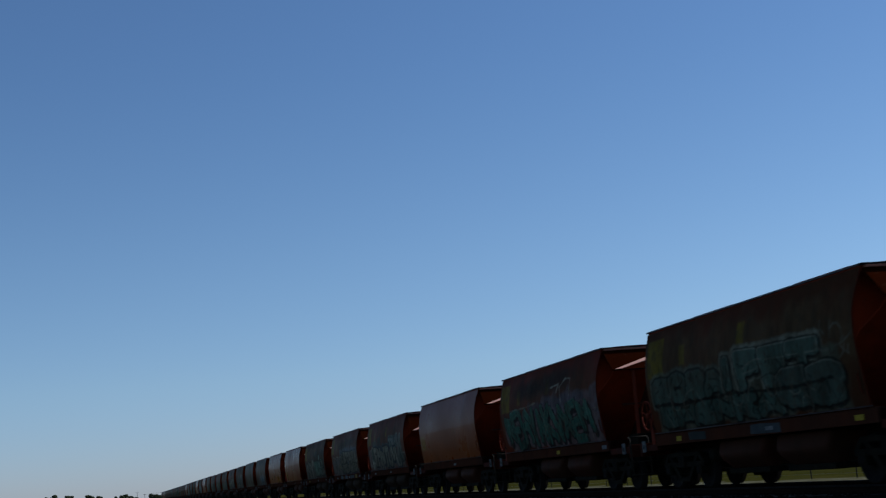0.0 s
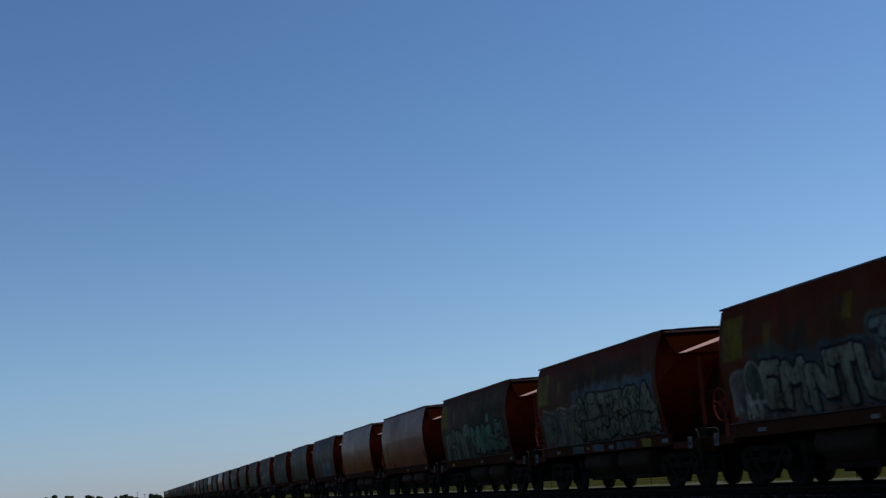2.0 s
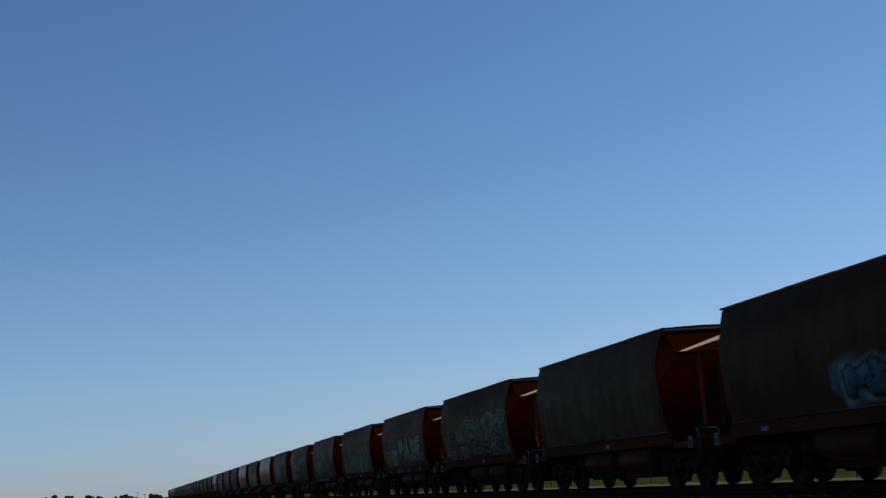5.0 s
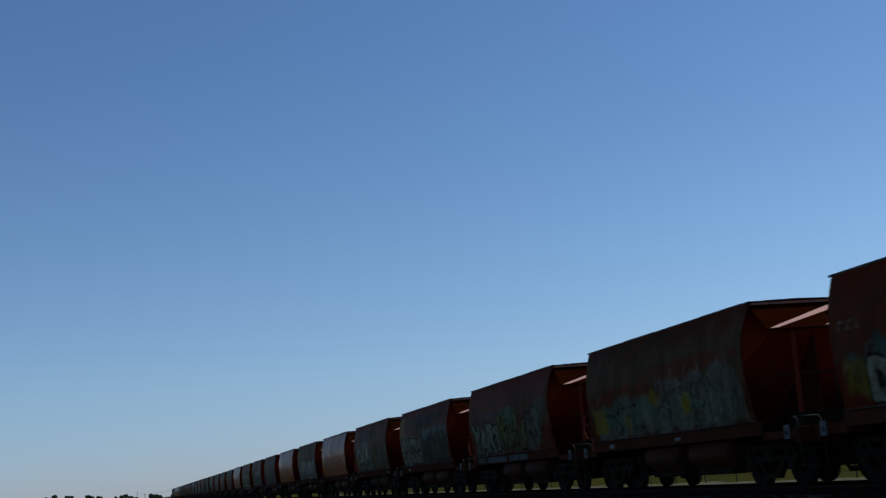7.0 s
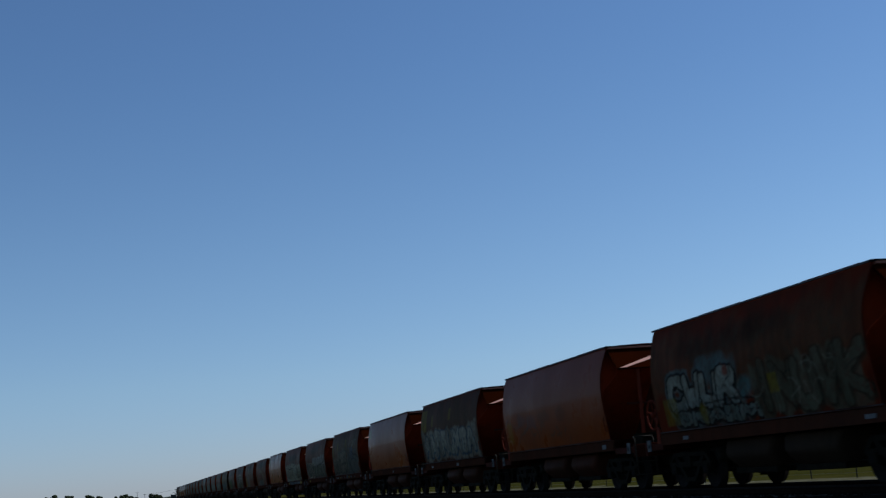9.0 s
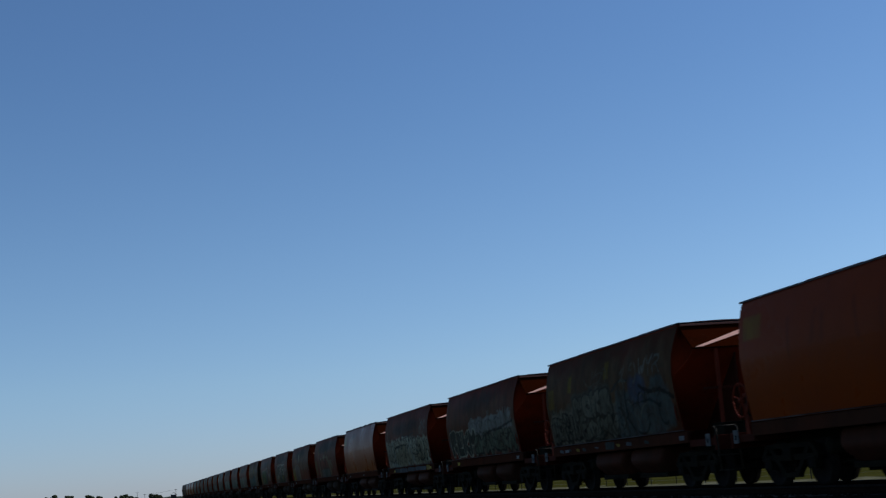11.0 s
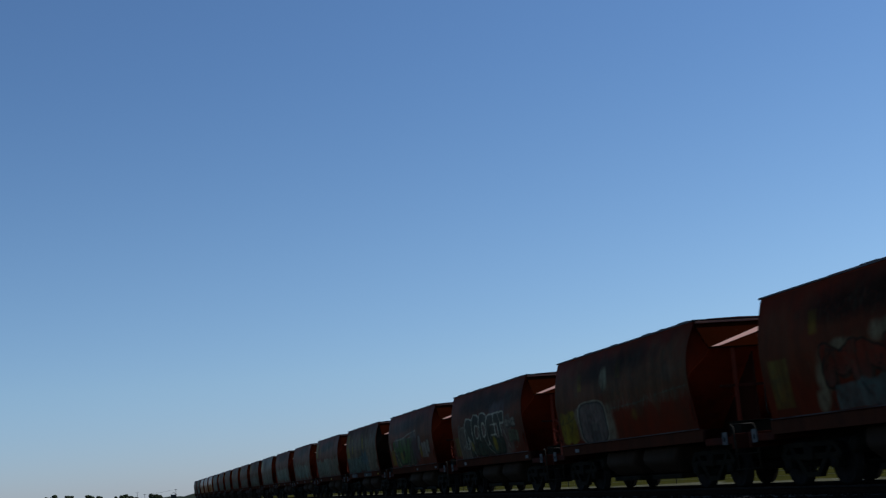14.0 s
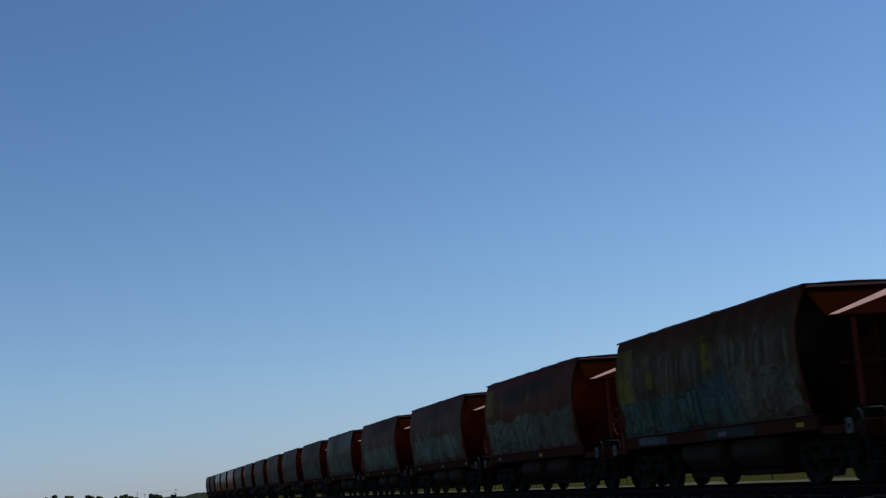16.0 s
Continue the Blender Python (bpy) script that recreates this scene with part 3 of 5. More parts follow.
                for p, q in zip(pts, pts[1:]):
                    fine += [(p[0] * 0.75 + q[0] * 0.25, p[1] * 0.75 + q[1] * 0.25), (p[0] * 0.25 + q[0] * 0.75, p[1] * 0.25 + q[1] * 0.75)]
                pts = fine + [pts[-1]]
            lines += list(zip(pts, pts[1:]))
        return lines

    def forms(self, u0, u1, z0, z1, word, fill, low=None, line=(0.006, 0.007, 0.009), halo=None, w=0.13, lean=0.0, wild=1.0, ink=0.05, alpha=0.9, rounded=True, shine=None, drop=(0.07, -0.05), nicks=5):
        """A sprayed word in fat letters: filled, outlined, with a drop shade and a glow round them."""
        y0, y1 = u0 * 2 * HALF, u1 * 2 * HALF
        rng = self.rng
        if isinstance(word, int):
            word = "".join(rng.choice(list("ABEHKMNRSUXZ"), word))
        n = len(word)
        step = (y1 - y0) / n
        h = z1 - z0
        w = min(max(w, step * 0.155), h * 0.22, step * (0.27 if w > 0.15 else 0.19)) if ink > 0 else w
        made = []
        for k, letter in enumerate(word):
            c = y0 + (k + 0.5) * step
            top, base = z1 - w - rng.uniform(0, 0.12) * h * wild, z0 + w + rng.uniform(0, 0.10) * h * wild
            strokes = self.skeleton(letter, c, step, base, top - base, lean, wild, rounded)
            cuts = []
            for _ in range(nicks):
                za, ya = rng.uniform(base, top), c + rng.uniform(-0.4, 0.4) * step
                cuts.append(((ya, za), (ya + rng.uniform(-0.12, 0.2) * step, za + rng.uniform(-0.25, 0.25) * h)))
            made.append((strokes, cuts))
        rough = (cloud(rng, 20) - 0.5) * 0.045 * wild
        if halo is not None:
            d = self.distance([q for m, _ in made for q in m]) + rough
            self.lay(soft(w + ink + 0.08 - d, 0.07) * alpha * 0.9, halo)
        for strokes, cuts in made:
            shade = [((a[0] + drop[0], a[1] + drop[1]), (b[0] + drop[0], b[1] + drop[1])) for a, b in strokes]
            self.lay(soft(w + ink * 0.8 - self.distance(shade) - rough, 0.03) * alpha, line)
        for strokes, cuts in made:
            d = self.distance(strokes) + rough
            self.lay(soft(w + ink - d, 0.025) * alpha, line)
            body = soft(w - d, 0.022)
            self.lay(body * alpha, fill)
            if low is not None:
                self.lay(body * np.clip((z0 + 0.6 * h - ZZ) / (0.5 * h), 0, 1) * alpha, low)
            self.lay(body * soft(0.022 - self.distance(cuts), 0.02) * alpha * 0.85, line)
            if shine is not None:
                up = [((a[0] - 0.02, a[1] + 0.035), (b[0] - 0.02, b[1] + 0.035)) for a, b in strokes]
                self.lay(soft(0.014 - np.abs(self.distance(up) - w * 0.8), 0.018) * np.clip((ZZ - z0) / h, 0, 1) * alpha * 0.8, shine)

    def trail(self, path, w, colour, alpha=0.8):
        """One drawn line through (u, z) places."""
        pts = [(u * 2 * HALF, z) for u, z in path]
        rough = (cloud(self.rng, 18) - 0.5) * 0.05
        self.lay(soft(w - self.distance(list(zip(pts, pts[1:]))) + rough, 0.03) * alpha, colour)

    def dust(self, much):
        """Blotchy travel dust and worn spots over the sprayed layers."""
        spots = cloud(self.rng, 26) * 0.6 + cloud(self.rng, 9) * 0.4
        self.lay(np.clip((spots - 0.45) * 3.0, 0, 1) * much * np.clip(self.c[..., 3] * 1.5, 0, 1), (0.05, 0.042, 0.034))

    def scribble(self, u0, u1, z0, z1, n, colour, w=0.03, alpha=0.7):
        """Thin loose curls and dashes."""
        y0, y1 = u0 * 2 * HALF, u1 * 2 * HALF
        segs = []
        for k in range(n):
            y, z = self.rng.uniform(y0, y1), self.rng.uniform(z0, z1)
            a, bend = self.rng.uniform(0, 6.28), self.rng.uniform(-0.9, 0.9)
            for _ in range(int(self.rng.integers(3, 7))):
                q = (y + 0.16 * math.cos(a), z + 0.16 * math.sin(a))
                if z0 - 0.1 < q[1] < z1 + 0.1:
                    segs.append(((y, z), q))
                y, z = q
                a += bend
        if segs:
            self.lay(soft(w - self.distance(segs), 0.03) * alpha, colour)

    def strokes(self, u0, u1, z0, z1, n, colour, w=0.07, alpha=0.6):
        """Upright loose strokes side by side."""
        y0, y1 = u0 * 2 * HALF, u1 * 2 * HALF
        segs = []
        for k in range(n):
            y = y0 + (y1 - y0) * (k + 0.5 + self.rng.uniform(-0.3, 0.3)) / n
            segs.append(((y, z0 + self.rng.uniform(0, 0.3) * (z1 - z0)), (y + self.rng.uniform(-0.15, 0.2), z1 - self.rng.uniform(0, 0.35) * (z1 - z0))))
        self.lay(soft(w - self.distance(segs), 0.06) * alpha * (0.4 + 0.8 * self.wear), colour)


SPRAY = np.array((1.02, 0.90, 0.66))    # scales every sprayed colour, towards warm
BLK = (0.006, 0.007, 0.009)
PALE, LILAC, BLUE = (0.42, 0.46, 0.46), (0.17, 0.18, 0.25), (0.08, 0.18, 0.30)
GREYGREEN, GREY, YEL = (0.10, 0.135, 0.125), (0.12, 0.125, 0.12), (0.165, 0.14, 0.014)
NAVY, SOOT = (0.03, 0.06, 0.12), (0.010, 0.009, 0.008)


def marks(s, corner=True):
    """Remains of the owner's yellow marks and soot over the old lettering."""
    if corner:
        s.block(0.015, 0.115, 2.78, 3.72, YEL, 0.72)
    s.block(0.213, 0.245, 2.95, 3.42, YEL, 0.5)
    s.block(0.525, 0.56, 3.08, 3.55, YEL, 0.55)


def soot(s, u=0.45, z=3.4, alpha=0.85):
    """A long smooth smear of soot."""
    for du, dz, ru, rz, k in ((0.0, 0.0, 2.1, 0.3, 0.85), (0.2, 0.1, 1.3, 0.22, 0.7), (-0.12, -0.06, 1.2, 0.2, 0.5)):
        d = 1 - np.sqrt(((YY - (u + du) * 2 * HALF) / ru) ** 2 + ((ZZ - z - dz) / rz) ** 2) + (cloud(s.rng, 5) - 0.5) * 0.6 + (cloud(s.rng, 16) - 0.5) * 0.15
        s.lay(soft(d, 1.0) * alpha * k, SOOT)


def weather(s, much):
    """Grey-brown dust over the upper side, thinning below the roof, with a few faint drips."""
    s.panel(-0.1, 1.1, 2.2, 3.62, (0.085, 0.062, 0.04), much, 0.22, 0.4)
    s.patch(0.7, 2.9, 3.0, 0.5, (0.075, 0.055, 0.036), much * 0.6)
    s.strokes(0.0, 1.0, 2.4, 3.4, 6, (0.03, 0.022, 0.016), 0.10, 0.10)
    s.strokes(0.0, 1.0, 2.5, 3.6, 10, (0.03, 0.02, 0.014), 0.02, 0.18)


def side_art(i):
    """Base paint and sprayed layers of wagon i."""
    s = Side(i)
    base = "rust"
    if i not in (0, 4, 5, 14, 16, 20):
        weather(s, 0.6 if i in (-2, 3, 8, 10, 17, 25) else 0.55 if i == 22 else 0.4 if i in (2, 13, 18) else 0.25)
    if i == -2:
        base = "brown"; marks(s)
        s.panel(0.04, 0.94, 1.45, 2.6, (0.085, 0.11, 0.10), 0.75, 0.12)
        s.forms(0.04, 0.44, 2.05, 2.82, "BOSA", (0.085, 0.115, 0.11), (0.055, 0.09, 0.088), halo=(0.10, 0.13, 0.125), alpha=0.75)
        s.forms(0.40, 0.86, 2.02, 2.98, "IPET", (0.085, 0.13, 0.125), (0.06, 0.10, 0.10), halo=(0.20, 0.23, 0.22), rounded=False, shine=(0.26, 0.29, 0.28), alpha=0.75)
        s.forms(0.06, 0.68, 1.46, 2.1, "SHENKA", (0.06, 0.10, 0.098), (0.05, 0.08, 0.08), alpha=0.8)
        s.forms(0.68, 0.93, 1.5, 2.5, "ES", (0.07, 0.095, 0.095), (0.045, 0.07, 0.07), shine=(0.2, 0.22, 0.22), alpha=0.75)
        s.trail(((0.03, 2.1), (0.2, 2.02), (0.45, 2.08), (0.75, 1.98), (0.9, 2.05)), 0.03, BLK)
        s.scribble(0.9, 0.98, 2.5, 3.0, 7, GREY, 0.02)
    elif i == -1:
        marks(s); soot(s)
        s.panel(0.04, 0.99, 1.42, 2.62, (0.125, 0.12, 0.155), 0.8, 0.2)
        s.panel(0.48, 0.99, 2.3, 2.98, (0.115, 0.10, 0.14), 0.7, 0.2)
        s.patch(0.6, 2.7, 2.6, 0.25, (0.08, 0.09, 0.15), 0.5)
        s.forms(0.06, 0.92, 1.47, 2.85, "REHYAKVXEM", (0.045, 0.125, 0.115), (0.03, 0.085, 0.08), w=0.075, lean=-0.45, wild=1.7, ink=0.045, rounded=False, drop=(0.14, -0.10), shine=(0.13, 0.22, 0.21))
        s.strokes(0.06, 0.94, 1.5, 2.75, 14, (0.012, 0.018, 0.02), 0.025, 0.8)
        s.trail(((0.12, 2.82), (0.3, 2.82), (0.42, 2.9)), 0.02, (0.2, 0.2, 0.19), 0.6)
        s.trail(((0.68, 2.7), (0.67, 3.2), (0.72, 3.42), (0.77, 3.38), (0.76, 2.9)), 0.018, PALE, 0.6)
        s.trail(((0.57, 3.25), (0.66, 3.3), (0.64, 3.08)), 0.018, PALE, 0.5)
    elif i in (0, 4, 5, 16, 20):
        base = "orange"
        s.block(0.02, 0.10, *((2.0, 2.6) if i == 0 else (1.7, 2.4) if i == 4 else (3.1, 3.6)), YEL, {0: 0.6, 4: 0.35, 20: 0.95}.get(i, 0.5))
        if i in (4, 20):
            s.patch(0.35, 3.55, 0.7, 0.12, SOOT, 0.5)
        if i in (5, 16):
            s.strokes(0.15, 0.6, 2.6, 3.4, 5, SOOT, 0.05, 0.35)
    elif i == 1:
        marks(s)
        s.panel(0.03, 0.95, 1.42, 2.4, (0.11, 0.115, 0.12), 0.75, 0.15)
        s.patch(0.2, 2.75, 0.9, 0.25, (0.05, 0.075, 0.08), 0.7); s.patch(0.36, 2.9, 0.45, 0.3, (0.03, 0.04, 0.045), 0.7)
        s.panel(0.3, 0.8, 2.3, 2.72, (0.045, 0.07, 0.11), 0.8, 0.15)
        s.forms(0.17, 0.86, 1.46, 2.72, "EMNTUVL", (0.20, 0.215, 0.205), (0.12, 0.13, 0.125), line=(0.01, 0.013, 0.022), halo=(0.05, 0.075, 0.11), wild=1.1, ink=0.06)
        s.arch(0.04, 0.115, 1.75, 2.5, (0.125, 0.115, 0.135), (0.19, 0.19, 0.2))
        s.arch(0.115, 0.18, 1.9, 2.6, (0.04, 0.06, 0.06), (0.26, 0.27, 0.27))
        s.strokes(0.08, 0.17, 1.45, 2.0, 5, PALE, 0.05, 0.8)
        s.forms(0.62, 0.84, 2.55, 2.98, "TOR", (0.16, 0.2, 0.22), None, line=(0.02, 0.03, 0.05), halo=(0.1, 0.14, 0.16), alpha=0.8)
        s.forms(0.82, 0.97, 1.6, 3.15, "XL", (0.15, 0.18, 0.19), (0.06, 0.08, 0.08), line=(0.015, 0.02, 0.028), halo=(0.16, 0.19, 0.20), wild=1.5)
    elif i == 2:
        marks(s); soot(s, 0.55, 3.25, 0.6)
        s.panel(0.34, 0.97, 1.45, 3.0, (0.085, 0.125, 0.19), 0.85, 0.1)
        s.strokes(0.4, 0.95, 2.75, 3.15, 16, (0.085, 0.12, 0.18), 0.05, 0.8)
        s.panel(0.03, 0.44, 1.45, 2.5, (0.115, 0.125, 0.145), 0.85, 0.12)
        s.trail(((0.05, 1.9), (0.06, 2.6), (0.16, 2.45), (0.22, 2.6), (0.3, 2.5), (0.42, 2.62)), 0.03, (0.22, 0.23, 0.24))
        s.forms(0.04, 0.40, 1.46, 2.5, "WIM", (0.13, 0.135, 0.15), (0.11, 0.115, 0.115), line=(0.05, 0.055, 0.065), wild=1.3, alpha=0.7)
        s.forms(0.36, 0.97, 1.85, 2.86, "ASTRGA", (0.175, 0.185, 0.175), (0.13, 0.14, 0.13), wild=1.1, ink=0.06, rounded=False)
        s.forms(0.34, 0.97, 1.46, 2.1, "VEZAKSM", (0.14, 0.15, 0.14), (0.09, 0.10, 0.095), wild=1.4, rounded=False)
        s.scribble(0.36, 0.97, 1.5, 2.8, 30, BLK, 0.03, 0.85)
        s.scribble(0.05, 0.36, 1.5, 2.4, 10, (0.05, 0.055, 0.06), 0.03, 0.6)
        s.patch(0.3, 1.95, 0.25, 0.15, YEL, 0.5)
    elif i == 3:
        base = "brown"; marks(s); soot(s, 0.72, 3.0, 0.6)
        s.panel(0.03, 0.54, 1.42, 2.35, (0.08, 0.09, 0.095), 0.75, 0.12)
        for u, z in ((0.05, 2.5), (0.21, 2.58), (0.35, 2.78)):
            s.arch(u, u + 0.145, 1.45, z, (0.155, 0.16, 0.15), (0.014, 0.02, 0.024))
            s.arch(u + 0.05, u + 0.105, 1.5, z - 0.55, (0.055, 0.06, 0.058), (0.014, 0.02, 0.024), 0.8)
            s.trail(((u + 0.02, z - 0.35), (u + 0.06, z - 0.12), (u + 0.11, z - 0.2)), 0.014, (0.25, 0.26, 0.25), 0.6)
        s.arch(0.186, 0.222, 2.2, 2.66, (0.15, 0.155, 0.145), (0.02, 0.025, 0.03))
        s.scribble(0.07, 0.48, 1.6, 2.3, 12, (0.02, 0.028, 0.034), 0.03, 0.8)
        s.panel(0.47, 0.97, 1.45, 2.75, (0.02, 0.03, 0.03), 0.75, 0.12)
        s.forms(0.49, 0.73, 1.48, 2.75, "VA", (0.10, 0.20, 0.185), (0.09, 0.135, 0.13), w=0.30, wild=1.2, rounded=False, ink=0.06)
        s.forms(0.67, 0.87, 1.5, 2.8, "WJ", (0.095, 0.185, 0.175), (0.085, 0.125, 0.12), w=0.28, wild=1.1, rounded=False, ink=0.06)
        s.forms(0.84, 0.98, 1.5, 2.75, "EL", (0.10, 0.145, 0.14), (0.08, 0.085, 0.08), w=0.14, wild=1.3, ink=0.05)
        s.arch(0.73, 0.765, 2.7, 3.0, (0.12, 0.19, 0.19), (0.02, 0.03, 0.03))
        s.patch(0.6, 3.1, 0.7, 0.25, (0.05, 0.06, 0.06), 0.6)
        s.trail(((0.72, 2.1), (0.84, 1.95), (0.9, 2.1), (0.97, 2.02)), 0.05, BLK, 0.7)
    elif i == 6:
        base = "grey"; soot(s, 0.3, 3.5, 0.4)
        s.panel(0.45, 0.8, 1.5, 2.3, BLUE, 0.7)
        s.forms(0.5, 0.78, 1.6, 2.3, 3, BLUE, NAVY, halo=LILAC, w=0.1)
    elif i == 7:
        base = "grey"
        s.panel(0.05, 0.95, 1.5, 2.9, (0.07, 0.068, 0.06), 0.5)
    elif i == 8:
        base = "brown"; soot(s, 0.4, 3.5, 0.5)
        s.panel(0.06, 0.97, 1.45, 2.35, (0.085, 0.095, 0.10), 0.75, 0.15)
        s.forms(0.12, 0.30, 1.85, 2.55, "ULN", (0.12, 0.145, 0.165), (0.08, 0.1, 0.13), halo=(0.11, 0.14, 0.17))
        s.arch(0.32, 0.46, 1.9, 2.86, (0.075, 0.08, 0.075), (0.16, 0.18, 0.19), 0.8)
        s.forms(0.45, 0.70, 1.7, 2.8, "EWN", (0.13, 0.155, 0.165), (0.085, 0.105, 0.11), halo=(0.15, 0.18, 0.2), w=0.09, wild=1.6, lean=-0.3, rounded=False)
        s.arch(0.70, 0.84, 1.9, 2.95, (0.085, 0.09, 0.085), (0.2, 0.22, 0.22), 0.8)
        s.forms(0.82, 0.97, 1.6, 2.95, "SK", (0.14, 0.16, 0.17), (0.07, 0.08, 0.08), halo=(0.15, 0.18, 0.2), w=0.09, wild=1.6)
        s.forms(0.42, 0.72, 1.46, 1.95, "NAXE", (0.13, 0.15, 0.15), (0.1, 0.11, 0.11), wild=1.5, rounded=False, alpha=0.8)
        s.trail(((0.1, 2.0), (0.3, 1.95), (0.42, 2.05)), 0.03, BLK)
        s.trail(((0.45, 2.15), (0.52, 1.85), (0.6, 1.8), (0.8, 1.75), (0.96, 2.0)), 0.025, BLK)
        s.trail(((0.66, 2.7), (0.72, 3.0), (0.8, 2.95), (0.9, 2.7), (0.98, 2.1)), 0.025, (0.2, 0.22, 0.22), 0.7)
        s.scribble(0.14, 0.96, 1.5, 2.6, 26, BLK, 0.028, 0.8)
        s.scribble(0.4, 0.96, 1.7, 2.9, 14, (0.2, 0.22, 0.22), 0.02, 0.6)
        s.block(0.04, 0.12, 1.6, 2.2, YEL, 0.7); s.block(0.25, 0.29, 2.1, 2.5, YEL, 0.55); s.block(0.58, 0.62, 2.2, 2.6, YEL, 0.6)
    elif i == 9:
        soot(s); s.forms(0.03, 0.10, 2.85, 3.08, "CUOE", (0.26, 0.26, 0.25), None, w=0.018, ink=0.0, wild=1.2, alpha=0.5, drop=(0, 0), nicks=0)
        s.patch(0.28, 2.2, 1.9, 0.45, (0.045, 0.10, 0.12), 0.8); s.patch(0.47, 1.8, 0.9, 0.4, (0.04, 0.075, 0.10), 0.7)
        s.patch(0.08, 2.0, 0.45, 0.35, (0.12, 0.12, 0.02), 0.7)
        s.forms(0.11, 0.37, 1.46, 2.4, "DIET", (0.255, 0.27, 0.25), (0.18, 0.195, 0.19), wild=0.9, ink=0.06, nicks=1)
        s.forms(0.43, 0.92, 1.55, 2.82, "PAUSE", (0.235, 0.255, 0.25), (0.07, 0.115, 0.165), wild=0.9, ink=0.07, lean=-0.12, w=0.15, nicks=1)
        s.trail(((0.42, 2.55), (0.5, 2.85), (0.62, 2.9), (0.76, 2.96), (0.9, 2.85)), 0.04, (0.06, 0.05, 0.04), 0.7)
        s.patch(0.6, 1.95, 0.3, 0.22, YEL, 0.8); s.patch(0.29, 1.95, 0.25, 0.2, YEL, 0.75)
        s.forms(0.88, 0.98, 1.55, 2.3, "LA", (0.05, 0.09, 0.11), None, wild=1.4)
    elif i == 10:
        base = "brown"
        s.patch(0.3, 2.5, 3.4, 0.28, (0.10, 0.022, 0.012), 0.75); s.patch(0.7, 2.95, 2.4, 0.22, (0.10, 0.022, 0.012), 0.7)
        s.panel(0.05, 0.98, 1.43, 2.25, (0.105, 0.13, 0.125), 0.9, 0.12)
        s.panel(0.52, 0.98, 2.0, 2.8, (0.10, 0.11, 0.115), 0.85, 0.2)
        s.patch(0.28, 2.1, 1.9, 0.35, (0.07, 0.15, 0.14), 0.6)
        s.trail(((0.1, 2.3), (0.13, 2.1), (0.2, 2.05), (0.24, 2.2), (0.36, 2.25)), 0.03, BLK, 0.75)
        s.scribble(0.12, 0.4, 1.6, 2.15, 14, (0.012, 0.018, 0.018), 0.03, 0.75)
        s.scribble(0.5, 0.95, 1.95, 2.6, 20, (0.02, 0.026, 0.028), 0.03, 0.7)
        s.scribble(0.3, 0.95, 1.5, 2.5, 14, (0.12, 0.2, 0.19), 0.03, 0.6)
        s.strokes(0.5, 0.95, 2.5, 2.95, 9, (0.10, 0.115, 0.12), 0.06, 0.6)
        s.block(0.03, 0.13, 1.6, 2.3, YEL, 0.9)
        for u, z, k in ((0.28, 1.8, 0.5), (0.49, 2.35, 0.9), (0.67, 2.05, 0.9)):
            s.patch(u, z, 0.26, 0.28, YEL, k)
    elif i == 11:
        s.patch(0.3, 2.7, 2.8, 0.35, (0.07, 0.055, 0.085), 0.7)
        s.panel(0.05, 0.42, 1.42, 2.55, (0.10, 0.12, 0.125), 0.85, 0.12)
        s.forms(0.04, 0.42, 1.45, 2.62, "YART", (0.17, 0.215, 0.205), (0.11, 0.145, 0.14), ink=0.075, wild=1.2, rounded=False)
        s.panel(0.40, 0.66, 1.45, 2.95, (0.05, 0.075, 0.045), 0.9, 0.15)
        s.forms(0.40, 0.64, 1.48, 2.95, "KW", (0.10, 0.125, 0.04), (0.05, 0.085, 0.065), wild=1.4, w=0.16, rounded=False, ink=0.07)
        s.patch(0.56, 2.7, 0.55, 0.35, (0.06, 0.115, 0.095), 0.8)
        s.forms(0.66, 0.78, 1.5, 2.72, "A", (0.09, 0.095, 0.045), (0.07, 0.08, 0.04), ink=0.07)
        s.forms(0.74, 0.88, 1.85, 2.78, "AR", (0.14, 0.16, 0.155), (0.10, 0.12, 0.115), halo=(0.02, 0.03, 0.045), ink=0.06)
        s.patch(0.8, 1.7, 0.6, 0.3, (0.09, 0.105, 0.10), 0.7)
        s.scribble(0.77, 0.88, 2.1, 2.75, 9, BLK, 0.02, 0.8)
        s.patch(0.9, 2.6, 0.6, 0.5, (0.06, 0.085, 0.085), 0.7)
        s.scribble(0.06, 0.64, 1.5, 2.5, 22, BLK, 0.03, 0.8)
    elif i == 12:
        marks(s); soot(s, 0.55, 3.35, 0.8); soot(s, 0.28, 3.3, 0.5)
        s.panel(0.03, 0.55, 1.42, 2.45, (0.075, 0.095, 0.095), 0.8, 0.12)
        s.forms(0.03, 0.56, 1.98, 2.72, "SITMA", (0.185, 0.205, 0.195), (0.14, 0.16, 0.155), halo=(0.05, 0.075, 0.08), wild=1.3, rounded=False)
        s.forms(0.05, 0.60, 1.44, 2.1, "BEKWELA", (0.165, 0.185, 0.175), (0.12, 0.14, 0.135), wild=1.5, rounded=False)
        s.panel(0.46, 0.98, 1.45, 2.9, (0.045, 0.062, 0.062), 0.9, 0.12)
        s.panel(0.5, 0.98, 2.55, 2.95, (0.085, 0.125, 0.145), 0.8, 0.15, 0.08)
        for u in (0.62, 0.73, 0.83):
            s.arch(u, u + 0.12, 1.6, 2.72, (0.035, 0.05, 0.05), (0.015, 0.02, 0.022), 0.85)
        s.scribble(0.5, 0.96, 1.6, 2.6, 14, (0.11, 0.115, 0.11), 0.02, 0.35)
